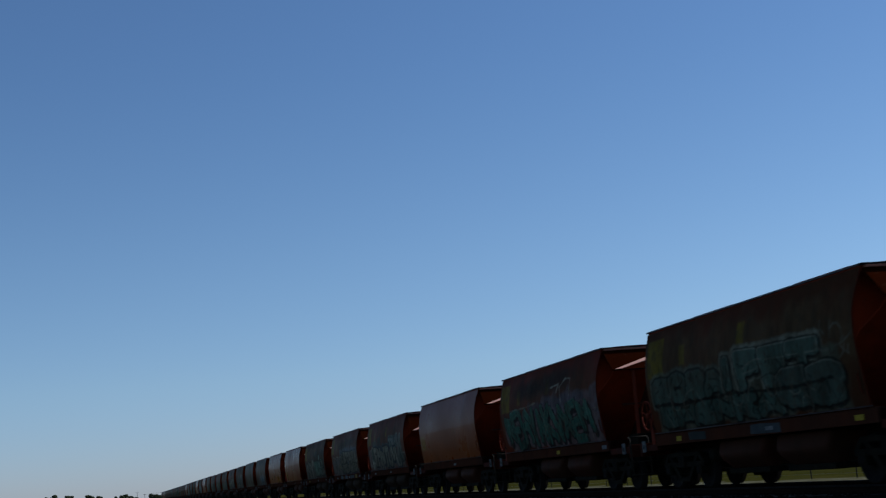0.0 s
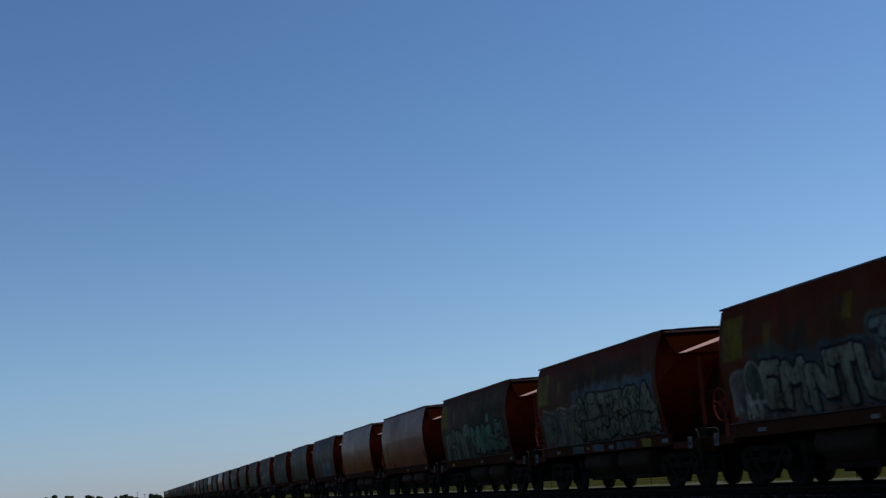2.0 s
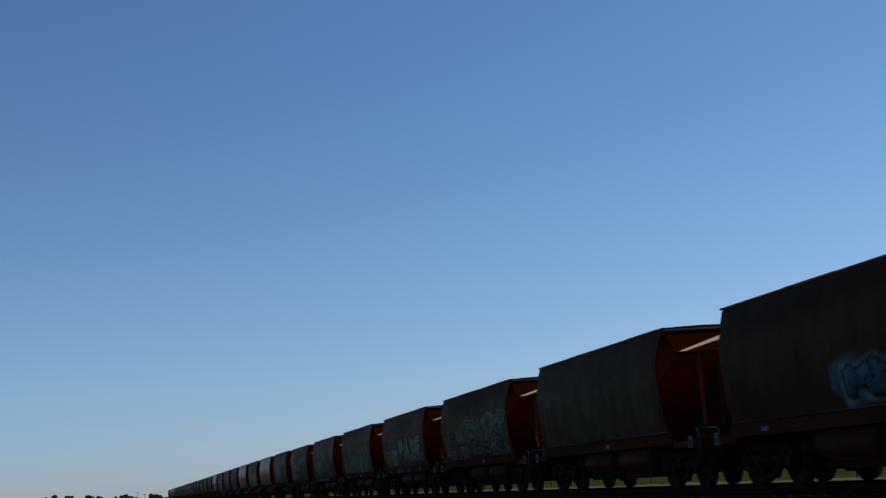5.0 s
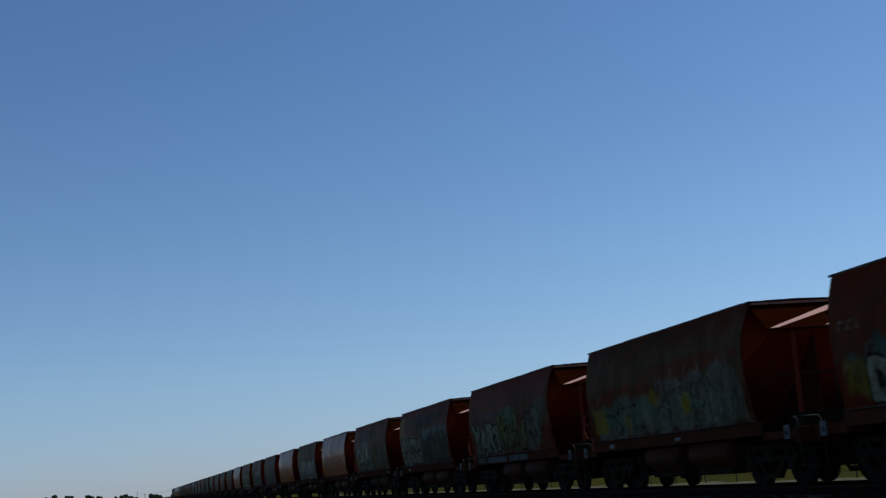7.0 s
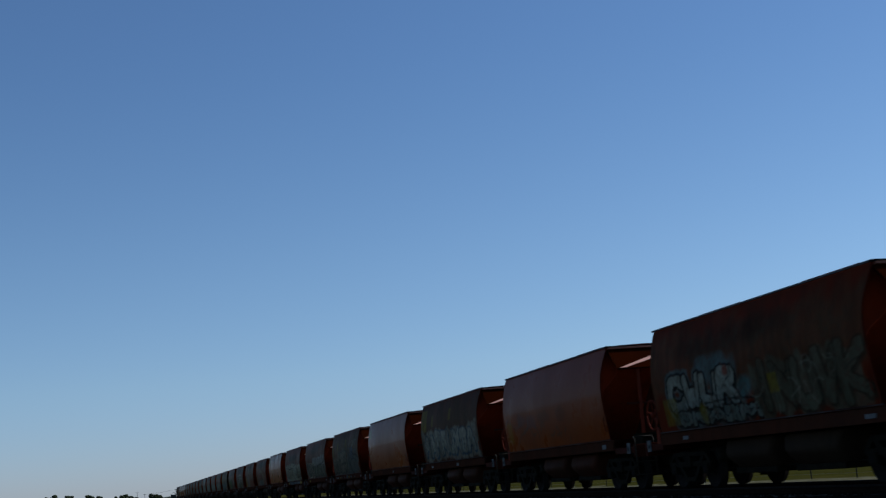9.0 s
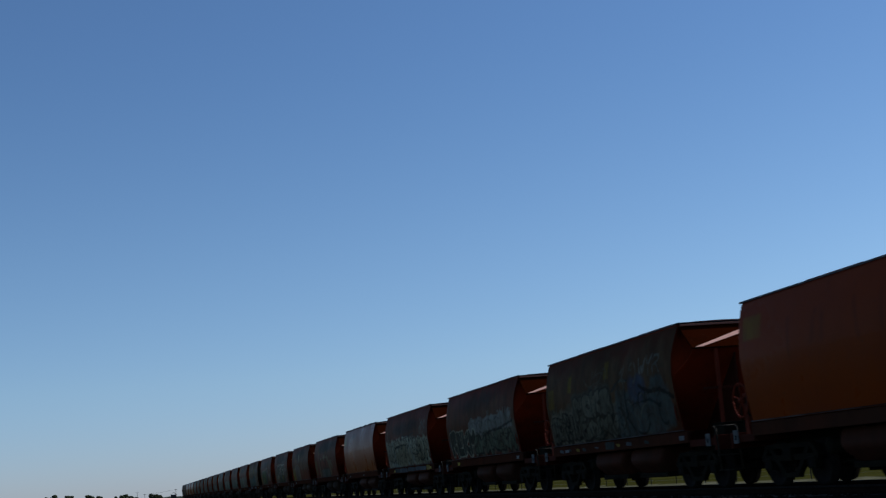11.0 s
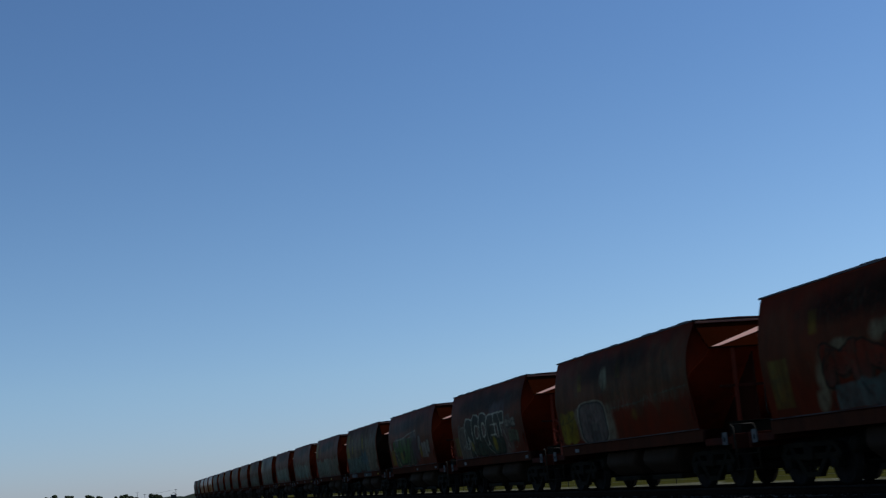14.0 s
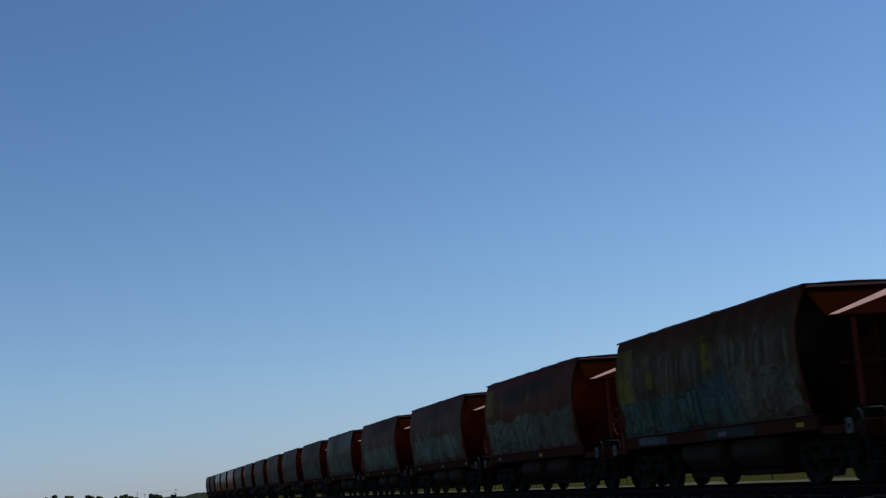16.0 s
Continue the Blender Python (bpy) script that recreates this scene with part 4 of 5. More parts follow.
        s.forms(0.52, 0.96, 1.5, 2.5, "MANEKS", (0.055, 0.075, 0.072), (0.04, 0.055, 0.052), wild=1.6, alpha=0.7, rounded=False)
        s.scribble(0.86, 0.98, 2.6, 3.1, 9, (0.13, 0.16, 0.17), 0.025, 0.7)
        s.scribble(0.05, 0.96, 1.5, 2.55, 34, BLK, 0.028, 0.8)
    elif i == 13:
        soot(s, 0.4, 3.3, 0.5)
        s.panel(0.1, 0.5, 1.45, 2.15, (0.075, 0.105, 0.13), 0.85, 0.12)
        s.patch(0.35, 2.6, 1.0, 0.35, (0.07, 0.115, 0.145), 0.8); s.patch(0.5, 2.2, 0.6, 0.3, (0.06, 0.13, 0.16), 0.8)
        s.forms(0.10, 0.46, 1.75, 2.75, "CWUR", (0.24, 0.265, 0.27), (0.13, 0.165, 0.19), halo=(0.08, 0.12, 0.15), ink=0.06)
        s.patch(0.42, 2.6, 0.14, 0.12, (0.16, 0.03, 0.02), 0.8)
        s.forms(0.12, 0.55, 1.45, 1.9, "SNAZM", (0.12, 0.15, 0.165), (0.10, 0.12, 0.12), wild=1.6, rounded=False, alpha=0.8)
        s.trail(((0.25, 1.95), (0.42, 1.98), (0.62, 1.88)), 0.022, BLK)
        s.panel(0.54, 0.98, 1.48, 2.5, (0.08, 0.085, 0.07), 0.8, 0.2)
        s.forms(0.54, 0.98, 1.48, 2.72, "INUVK", (0.10, 0.10, 0.083), (0.065, 0.073, 0.06), line=(0.022, 0.018, 0.014), wild=1.6, w=0.12, alpha=0.6, rounded=False)
        s.block(0.05, 0.13, 1.55, 2.2, YEL, 0.55); s.block(0.61, 0.65, 1.95, 2.35, YEL, 0.75); s.patch(0.27, 1.75, 0.2, 0.2, YEL, 0.6)
    elif i == 14:
        for u, z, c in ((0.2, 2.4, NAVY), (0.45, 2.4, SOOT), (0.62, 2.4, SOOT), (0.3, 2.3, NAVY)):
            s.patch(u, z, 0.5, 0.2, c, 0.3)
        s.scribble(0.1, 0.65, 1.75, 2.35, 10, (0.025, 0.035, 0.045), 0.04, 0.45)
        s.scribble(0.05, 0.3, 2.1, 2.4, 5, (0.06, 0.08, 0.11), 0.04, 0.45)
        s.block(0.03, 0.08, 1.7, 2.4, YEL, 0.4)
        base = "orange"
    elif i == 15:
        base = "brown"; marks(s)
        s.panel(0.03, 0.97, 1.45, 2.75, (0.19, 0.2, 0.2), 0.85, 0.15)
        s.forms(0.05, 0.92, 1.6, 2.8, 8, (0.25, 0.26, 0.26), (0.16, 0.18, 0.18), line=NAVY, w=0.14)
    elif i == 17:
        base = "brown"; marks(s, False); s.block(0.02, 0.075, 2.55, 3.15, YEL, 0.4)
        s.panel(0.03, 0.97, 1.42, 2.45, (0.085, 0.09, 0.082), 0.85, 0.15)
        s.forms(0.03, 0.34, 1.48, 2.4, "BORIDE", (0.12, 0.125, 0.115), (0.08, 0.085, 0.08), halo=(0.14, 0.145, 0.135), wild=1.5, alpha=0.8)
        s.forms(0.26, 0.56, 2.05, 2.85, "MOKS", (0.13, 0.135, 0.125), (0.1, 0.105, 0.1), line=(0.03, 0.03, 0.03), halo=(0.07, 0.075, 0.07), wild=1.3, alpha=0.8)
        s.forms(0.34, 0.64, 1.45, 2.15, "AXA", (0.13, 0.135, 0.125), (0.09, 0.095, 0.085), line=(0.02, 0.022, 0.022), w=0.18, wild=1.5, rounded=False, alpha=0.8)
        s.panel(0.6, 0.98, 1.45, 2.75, (0.055, 0.075, 0.095), 0.85, 0.2)
        s.patch(0.76, 2.55, 0.6, 0.35, (0.05, 0.065, 0.13), 0.8)
        s.trail(((0.58, 2.7), (0.64, 2.95), (0.7, 2.9)), 0.04, (0.02, 0.03, 0.04))
        s.trail(((0.68, 2.8), (0.67, 1.9), (0.7, 1.6)), 0.04, (0.015, 0.022, 0.03))
        s.trail(((0.78, 2.7), (0.84, 2.5), (0.92, 2.5), (0.99, 2.25)), 0.05, BLK)
        s.trail(((0.72, 2.25), (0.84, 2.3), (0.9, 2.1)), 0.03, (0.015, 0.022, 0.03))
        s.scribble(0.05, 0.95, 1.5, 2.5, 28, (0.012, 0.016, 0.016), 0.03, 0.75)
        s.scribble(0.42, 0.55, 2.95, 3.35, 9, (0.10, 0.095, 0.085), 0.025)
        s.scribble(0.64, 0.76, 2.75, 3.2, 8, (0.12, 0.13, 0.13), 0.03, 0.6)
        s.forms(0.78, 0.93, 2.85, 3.45, "WYR", (0.15, 0.16, 0.17), None, line=(0.05, 0.05, 0.05), w=0.03, ink=0.0, wild=1.5, alpha=0.7, drop=(0, 0))
    elif i == 18:
        soot(s, 0.45, 3.45, 0.5)
        s.panel(0.36, 0.98, 1.45, 2.55, (0.10, 0.125, 0.12), 0.85, 0.15)
        s.panel(0.36, 0.96, 2.3, 2.85, (0.17, 0.195, 0.225), 0.9, 0.10, 0.07)
        for u in (0.38, 0.48, 0.60, 0.72):
            s.trail(((u, 2.3), (u + 0.01, 2.65), (u + 0.05, 2.76), (u + 0.10, 2.65), (u + 0.11, 2.35)), 0.016, (0.05, 0.05, 0.07), 0.7)
        s.patch(0.05, 2.15, 0.3, 0.4, (0.04, 0.07, 0.11), 0.8)
        s.forms(0.05, 0.44, 1.45, 2.6, "REKM", (0.014, 0.018, 0.018), (0.025, 0.034, 0.034), line=(0.26, 0.285, 0.27), ink=0.045, wild=1.2, drop=(0.03, -0.03), rounded=False, nicks=2)
        s.scribble(0.08, 0.42, 1.5, 2.4, 12, (0.15, 0.165, 0.16), 0.015, 0.6)
        s.forms(0.42, 0.96, 1.48, 2.3, "SHANEKA", (0.12, 0.155, 0.14), (0.08, 0.105, 0.09), w=0.07, wild=1.6, alpha=0.7, rounded=False)
        s.scribble(0.42, 0.96, 1.5, 2.3, 18, BLK, 0.025, 0.7)
        s.trail(((0.56, 2.15), (0.66, 2.3), (0.8, 2.34), (0.97, 2.52)), 0.04, BLK)
        s.trail(((0.76, 1.8), (0.8, 2.15), (0.88, 2.1), (0.94, 2.15)), 0.03, BLK)
        s.forms(0.86, 0.97, 2.5, 3.05, "HKT", (0.16, 0.17, 0.175), None, line=(0.06, 0.05, 0.05), w=0.03, ink=0.0, wild=1.3, alpha=0.75, drop=(0, 0))
        s.scribble(0.66, 0.86, 2.75, 2.95, 8, (0.16, 0.175, 0.2), 0.04, 0.6)
    elif i == 19:
        soot(s, 0.45, 3.2, 0.7)
        s.panel(0.02, 0.99, 1.4, 2.7, (0.30, 0.335, 0.31), 0.95, 0.12)
        s.strokes(0.03, 0.95, 1.5, 2.6, 9, (0.15, 0.21, 0.245), 0.22, 0.6)
        s.patch(0.2, 1.8, 0.8, 0.7, (0.16, 0.21, 0.24), 0.7); s.patch(0.62, 2.0, 1.2, 0.6, (0.17, 0.22, 0.245), 0.7)
        s.patch(0.4, 1.8, 1.9, 0.45, (0.16, 0.165, 0.125), 0.7); s.patch(0.8, 1.8, 1.5, 0.45, (0.15, 0.15, 0.105), 0.75)
        s.forms(0.05, 0.19, 1.7, 2.6, "ORB", (0.27, 0.295, 0.275), (0.18, 0.19, 0.16), line=(0.05, 0.055, 0.055), wild=1.5)
        s.forms(0.22, 0.36, 2.38, 2.75, "SWAL", (0.31, 0.335, 0.31), None, wild=1.4)
        s.forms(0.38, 0.58, 2.3, 2.85, "HEMT", (0.28, 0.315, 0.30), (0.2, 0.22, 0.2), line=(0.02, 0.025, 0.03), wild=1.4, rounded=False)
        s.forms(0.24, 0.60, 1.5, 2.4, "MRVTIA", (0.22, 0.23, 0.19), (0.2, 0.21, 0.175), line=(0.06, 0.06, 0.05), wild=1.7, w=0.13, ink=0.025, alpha=0.75, rounded=False)
        s.forms(0.62, 0.80, 1.9, 2.8, "LEJ", (0.29, 0.325, 0.31), (0.2, 0.22, 0.19), wild=1.6, ink=0.035, rounded=False)
        s.forms(0.78, 0.98, 1.6, 2.75, "OAM", (0.24, 0.255, 0.22), (0.17, 0.175, 0.14), line=(0.02, 0.025, 0.025), wild=1.4, ink=0.035)
        s.trail(((0.2, 1.6), (0.23, 1.9), (0.2, 2.2), (0.24, 2.35), (0.36, 2.45), (0.5, 2.42)), 0.035, BLK)
        s.trail(((0.4, 2.7), (0.55, 2.78), (0.7, 2.92)), 0.03, (0.03, 0.04, 0.05))
        s.trail(((0.7, 2.2), (0.76, 2.0), (0.84, 2.15)), 0.04, (0.03, 0.04, 0.04))
        s.scribble(0.25, 0.95, 1.6, 2.5, 22, BLK, 0.022, 0.85)
        s.scribble(0.03, 0.08, 2.65, 3.2, 8, (0.12, 0.13, 0.11), 0.03, 0.6)
        s.scribble(0.83, 0.95, 2.85, 3.4, 16, GREY, 0.03)
    elif i == 21:
        marks(s, False); soot(s); soot(s, 0.7, 3.45, 0.7)
        for u, z, ru, rz in ((0.24, 2.05, 0.3, 0.4), (0.32, 2.62, 0.45, 0.16), (0.49, 2.72, 0.6, 0.2), (0.58, 2.6, 0.6, 0.2), (0.66, 2.3, 0.45, 0.3), (0.70, 1.8, 0.5, 0.35), (0.22, 1.7, 0.25, 0.2), (0.75, 2.35, 0.35, 0.16), (0.79, 2.1, 0.18, 0.16)):
            s.patch(u, z, ru, rz, (0.15, 0.135, 0.10), 0.8)
        s.forms(0.25, 0.63, 1.85, 2.72, "MNA", (0.11, 0.024, 0.016), (0.075, 0.04, 0.036), line=(0.025, 0.016, 0.014), w=0.22, ink=0.05, rounded=False, wild=0.8)
        s.panel(0.27, 0.67, 1.42, 1.95, (0.07, 0.095, 0.105), 0.95, 0.06, 0.05)
        for u in (0.36, 0.46, 0.55):
            s.trail(((u, 2.0), (u + 0.045, 1.42)), 0.02, (0.02, 0.03, 0.036))
        s.trail(((0.26, 1.5), (0.24, 2.2), (0.27, 2.6), (0.34, 2.5)), 0.025, (0.02, 0.02, 0.02))
        s.trail(((0.62, 2.6), (0.65, 2.0), (0.68, 1.5)), 0.025, (0.02, 0.02, 0.02))
        s.scribble(0.7, 0.78, 2.2, 2.5, 6, (0.07, 0.07, 0.09), 0.03, 0.6)
        s.block(0.03, 0.11, 1.6, 2.6, (0.11, 0.105, 0.03), 0.6)
    elif i == 22:
        marks(s, False); soot(s)
        s.panel(0.02, 0.17, 1.5, 2.4, YEL, 0.85, 0.08, 0.06)
        s.scribble(0.04, 0.16, 1.6, 2.3, 6, (0.05, 0.045, 0.02), 0.03, 0.6)
        s.patch(0.18, 2.2, 0.35, 0.25, (0.15, 0.14, 0.12), 0.7); s.patch(0.2, 1.75, 0.3, 0.25, (0.15, 0.14, 0.12), 0.6); s.patch(0.44, 1.9, 0.42, 0.5, (0.15, 0.145, 0.12), 0.75)
        s.pad(0.185, 0.425, 1.36, 2.62, (0.22, 0.215, 0.195))
        s.pad(0.193, 0.417, 1.38, 2.58, (0.03, 0.03, 0.034))
        s.pad(0.204, 0.406, 1.42, 2.53, (0.105, 0.09, 0.098), 0.95)
        s.strokes(0.22, 0.38, 1.55, 2.5, 6, (0.12, 0.09, 0.10), 0.05, 0.5)
        s.block(0.275, 0.35, 1.45, 1.95, (0.05, 0.05, 0.055), 0.8); s.block(0.295, 0.33, 1.75, 2.0, (0.13, 0.13, 0.13), 0.6)
        s.patch(0.43, 3.12, 0.30, 0.32, (0.15, 0.155, 0.125), 0.9); s.scribble(0.37, 0.43, 2.85, 3.2, 5, (0.05, 0.05, 0.045), 0.02, 0.6)
        s.strokes(0.46, 0.97, 2.2, 2.5, 34, (0.10, 0.105, 0.095), 0.02, 0.6)
        s.trail(((0.46, 2.28), (0.65, 2.3), (0.8, 2.42), (0.98, 2.5)), 0.02, (0.08, 0.10, 0.09), 0.6)
        s.patch(0.88, 2.9, 0.5, 0.2, (0.08, 0.07, 0.06), 0.4); s.patch(0.63, 2.0, 0.2, 0.2, (0.13, 0.10, 0.02), 0.5)
    elif i == 23:
        soot(s, 0.4, 3.45, 0.8); soot(s, 0.7, 3.3, 0.8)
        s.panel(0.10, 0.86, 1.43, 2.75, (0.09, 0.082, 0.085), 0.8, 0.12)
        s.patch(0.68, 3.0, 0.9, 0.3, (0.075, 0.065, 0.085), 0.8)
        s.arch(0.11, 0.24, 1.45, 2.62, (0.075, 0.062, 0.06), (0.17, 0.17, 0.165), 0.8)
        s.forms(0.22, 0.76, 1.75, 3.02, "RODET", (0.013, 0.016, 0.016), (0.022, 0.03, 0.028), line=(0.33, 0.35, 0.34), ink=0.055, wild=0.8, drop=(0.03, -0.03), w=0.17, nicks=0)
        s.forms(0.26, 0.74, 1.44, 2.0, "AOUB", (0.03, 0.05, 0.045), (0.035, 0.05, 0.035), line=(0.012, 0.014, 0.014), wild=1.4, w=0.15)
        for u, z in ((0.29, 1.88), (0.615, 1.95), (0.63, 1.75)):
            s.patch(u, z, 0.24, 0.2, YEL, 0.8)
        s.trail(((0.22, 2.6), (0.27, 1.95), (0.33, 1.45)), 0.022, (0.23, 0.24, 0.235))
        s.trail(((0.70, 2.9), (0.76, 2.2), (0.80, 1.6)), 0.022, (0.23, 0.24, 0.235))
        s.trail(((0.47, 2.2), (0.53, 1.7), (0.6, 1.45)), 0.02, (0.2, 0.21, 0.2))
        s.forms(0.15, 0.23, 1.75, 2.05, "HE", (0.2, 0.205, 0.2), None, line=(0.05, 0.05, 0.05), w=0.03, ink=0.0)
        s.forms(0.79, 0.90, 2.35, 2.65, "GNE", (0.2, 0.205, 0.2), None, line=(0.04, 0.04, 0.04), w=0.04, ink=0.02)
        s.forms(0.81, 0.92, 1.85, 2.25, "BES", (0.09, 0.10, 0.075), None, line=(0.05, 0.05, 0.04), w=0.04, ink=0.01)
        s.block(0.03, 0.10, 1.55, 2.3, (0.11, 0.11, 0.03), 0.7)
    elif i == 24:
        soot(s, 0.55, 3.4, 0.5); soot(s, 0.3, 3.3, 0.6)
        s.panel(0.13, 0.60, 1.47, 2.8, (0.20, 0.20, 0.20), 0.8, 0.04, 0.04)
        s.panel(0.14, 0.595, 1.47, 2.76, (0.03, 0.045, 0.03), 0.95, 0.05, 0.04)
        s.forms(0.13, 0.62, 1.47, 2.82, "TEVI", (0.045, 0.10, 0.035), (0.045, 0.085, 0.03), line=(0.012, 0.022, 0.014), halo=None, w=0.24, wild=0.9, lean=-0.25, rounded=False, ink=0.045, shine=(0.11, 0.13, 0.11))
        s.patch(0.20, 2.6, 0.4, 0.22, (0.075, 0.085, 0.10), 0.8); s.patch(0.36, 2.6, 0.45, 0.25, (0.06, 0.095, 0.075), 0.8)
        s.patch(0.30, 1.95, 0.3, 0.2, (0.10, 0.09, 0.02), 0.8)
        s.patch(0.34, 2.05, 0.28, 0.14, BLK, 0.8)
        s.patch(0.60, 2.75, 0.6, 0.28, (0.085, 0.08, 0.09), 0.85); s.patch(0.63, 2.15, 0.8, 0.55, (0.05, 0.038, 0.055), 0.9)
        s.trail(((0.14, 2.72), (0.35, 2.78), (0.5, 2.95), (0.66, 3.05), (0.66, 2.7)), 0.02, (0.2, 0.2, 0.2), 0.7)
        s.trail(((0.13, 2.35), (0.17, 1.95), (0.23, 1.5)), 0.05, (0.22, 0.22, 0.215), 0.85)
        s.scribble(0.14, 0.21, 1.6, 2.2, 6, (0.02, 0.02, 0.03), 0.045, 0.8)
        s.panel(0.76, 0.87, 1.75, 2.4, (0.165, 0.165, 0.17), 0.85, 0.06, 0.05)
        s.arch(0.69, 0.74, 2.2, 2.75, (0.15, 0.15, 0.17), (0.05, 0.04, 0.05), 0.8); s.arch(0.86, 0.91, 2.0, 2.5, (0.17, 0.17, 0.165), (0.06, 0.04, 0.04), 0.8)
        s.patch(0.735, 2.0, 0.2, 0.3, YEL, 0.7)
        s.block(0.04, 0.125, 1.55, 2.3, YEL, 0.6); s.patch(0.04, 2.4, 0.12, 0.2, (0.2, 0.2, 0.19), 0.8)
    elif i == 25:
        base = "brown"; marks(s)
        s.panel(0.06, 0.98, 2.2, 3.3, (0.085, 0.075, 0.06), 0.7, 0.3)
        s.strokes(0.08, 0.98, 2.3, 3.35, 26, (0.14, 0.115, 0.09), 0.04, 0.65)
        s.strokes(0.5, 0.98, 2.2, 3.5, 12, (0.12, 0.125, 0.11), 0.07, 0.7)
        s.strokes(0.1, 0.98, 2.4, 3.4, 12, (0.03, 0.014, 0.01), 0.05, 0.6)
        s.block(0.02, 0.11, 2.3, 2.95, YEL, 0.8); s.block(0.21, 0.255, 2.55, 3.0, YEL, 0.9); s.block(0.555, 0.6, 2.75, 3.35, YEL, 0.9)
        s.panel(0.02, 0.74, 1.43, 2.3, (0.065, 0.115, 0.125), 0.9, 0.15)
        s.patch(0.62, 2.2, 1.2, 0.35, (0.05, 0.095, 0.14), 0.85)
        s.forms(0.04, 0.42, 1.46, 2.3, "ENKAMS", (0.075, 0.13, 0.135), (0.06, 0.105, 0.105), line=(0.025, 0.04, 0.05), wild=1.7, w=0.06, alpha=0.6)
        s.forms(0.40, 0.52, 1.5, 2.45, "NI", (0.10, 0.18, 0.185), (0.07, 0.12, 0.125), line=(0.02, 0.04, 0.055), wild=1.4)
        s.panel(0.70, 0.98, 1.45, 2.55, (0.09, 0.08, 0.066), 0.85, 0.15)
        s.forms(0.72, 0.98, 1.5, 2.55, "SMAK", (0.09, 0.08, 0.066), None, line=(0.16, 0.15, 0.13), w=0.06, ink=0.025, wild=1.6, drop=(0, 0), alpha=0.7)
        s.scribble(0.68, 0.97, 1.55, 2.6, 26, (0.16, 0.15, 0.13), 0.018)
        s.strokes(0.03, 0.7, 1.5, 2.4, 18, (0.11, 0.145, 0.14), 0.04, 0.5)
    elif i == 26:
        marks(s); soot(s)
        s.panel(0.03, 0.98, 1.45, 2.5, (0.105, 0.12, 0.11), 0.85, 0.15)
        s.forms(0.06, 0.6, 1.55, 2.55, "MENASKI", (0.14, 0.175, 0.165), (0.09, 0.11, 0.10), line=(0.045, 0.05, 0.05), halo=(0.15, 0.19, 0.18), w=0.06, wild=1.5, alpha=0.8)
        s.scribble(0.05, 0.45, 1.7, 2.6, 14, (0.14, 0.19, 0.18), 0.04)
    elif i in (27, 28):
        soot(s, 0.5, 3.5, 0.6)
        s.panel(0.02, 0.98, 1.45, 2.6, (0.105, 0.10, 0.09), 0.8, 0.3)
        s.forms(0.1, 0.9, 1.55, 2.6, 7, (0.15, 0.18, 0.18), (0.08, 0.14, 0.17), line=GREYGREEN, w=0.12, alpha=0.6)
    else:
        r = s.rng
        base = ("orange", "rust", "brown", "brown", "rust", "grey")[int(r.integers(0, 6))]
        if base != "orange":
            marks(s)
            soot(s, 0.5, 3.4, 0.6)
            c = [(0.09, 0.10, 0.085), (0.10, 0.09, 0.08), (0.11, 0.08, 0.09), (0.08, 0.085, 0.075)][int(r.integers(0, 4))]
            s.panel(0.04, 0.96, 1.45, 2.2 + 0.4 * r.random(), c, 0.7)
            s.forms(0.1, 0.9, 1.5, 2.4, 7, (0.13, 0.14, 0.14), GREYGREEN, w=0.12, alpha=0.6)
    if i in (-2, -1, 1, 2, 3, 8, 9, 10, 11, 12, 13, 15, 17, 18, 19, 23, 25, 26):
        s.scribble(0.05, 0.95, 1.5, 2.55, 22, (0.012, 0.016, 0.018), 0.012, 0.65)
        s.scribble(0.05, 0.95, 1.5, 2.6, 16, (0.2, 0.21, 0.205), 0.012, 0.5)
        s.strokes(0.04, 0.96, 1.45, 2.3, 14, (0.07, 0.055, 0.045), 0.04, 0.4)
    if base != "orange":
        s.dust(0.45)
    return base, s.c


LABELS = {
    "orange": "faded orange grain hopper wagon with plain sides in a train",
    "rust": "rust-red grain hopper wagon with graffiti-sprayed sides in a train",
    "brown": "sooty brown grain hopper wagon with graffiti-sprayed sides",
    "grey": "weathered grey-brown dusty grain hopper wagon in a train",
}


SPRAY_BLUE = wagon_paint("sprayed_pale_blue", (0.085, 0.092, 0.09), (0.05, 0.054, 0.052), (0.022, 0.02, 0.019), 0.9, 0.6)
SPRAY_PALE = wagon_paint("sprayed_dull_silver", (0.11, 0.115, 0.115), (0.06, 0.062, 0.06), (0.022, 0.018, 0.016), 0.9, 0.6)
SPRAY_DARK = wagon_paint("sprayed_grey_green", (0.046, 0.047, 0.04), (0.032, 0.034, 0.029), (0.015, 0.014, 0.012), 0.6, 0.6)
SPRAY_GOLD = wagon_paint("sprayed_ochre", (0.20, 0.13, 0.02), (0.15, 0.10, 0.02), (0.04, 0.03, 0.015), 0.5, 0.6)
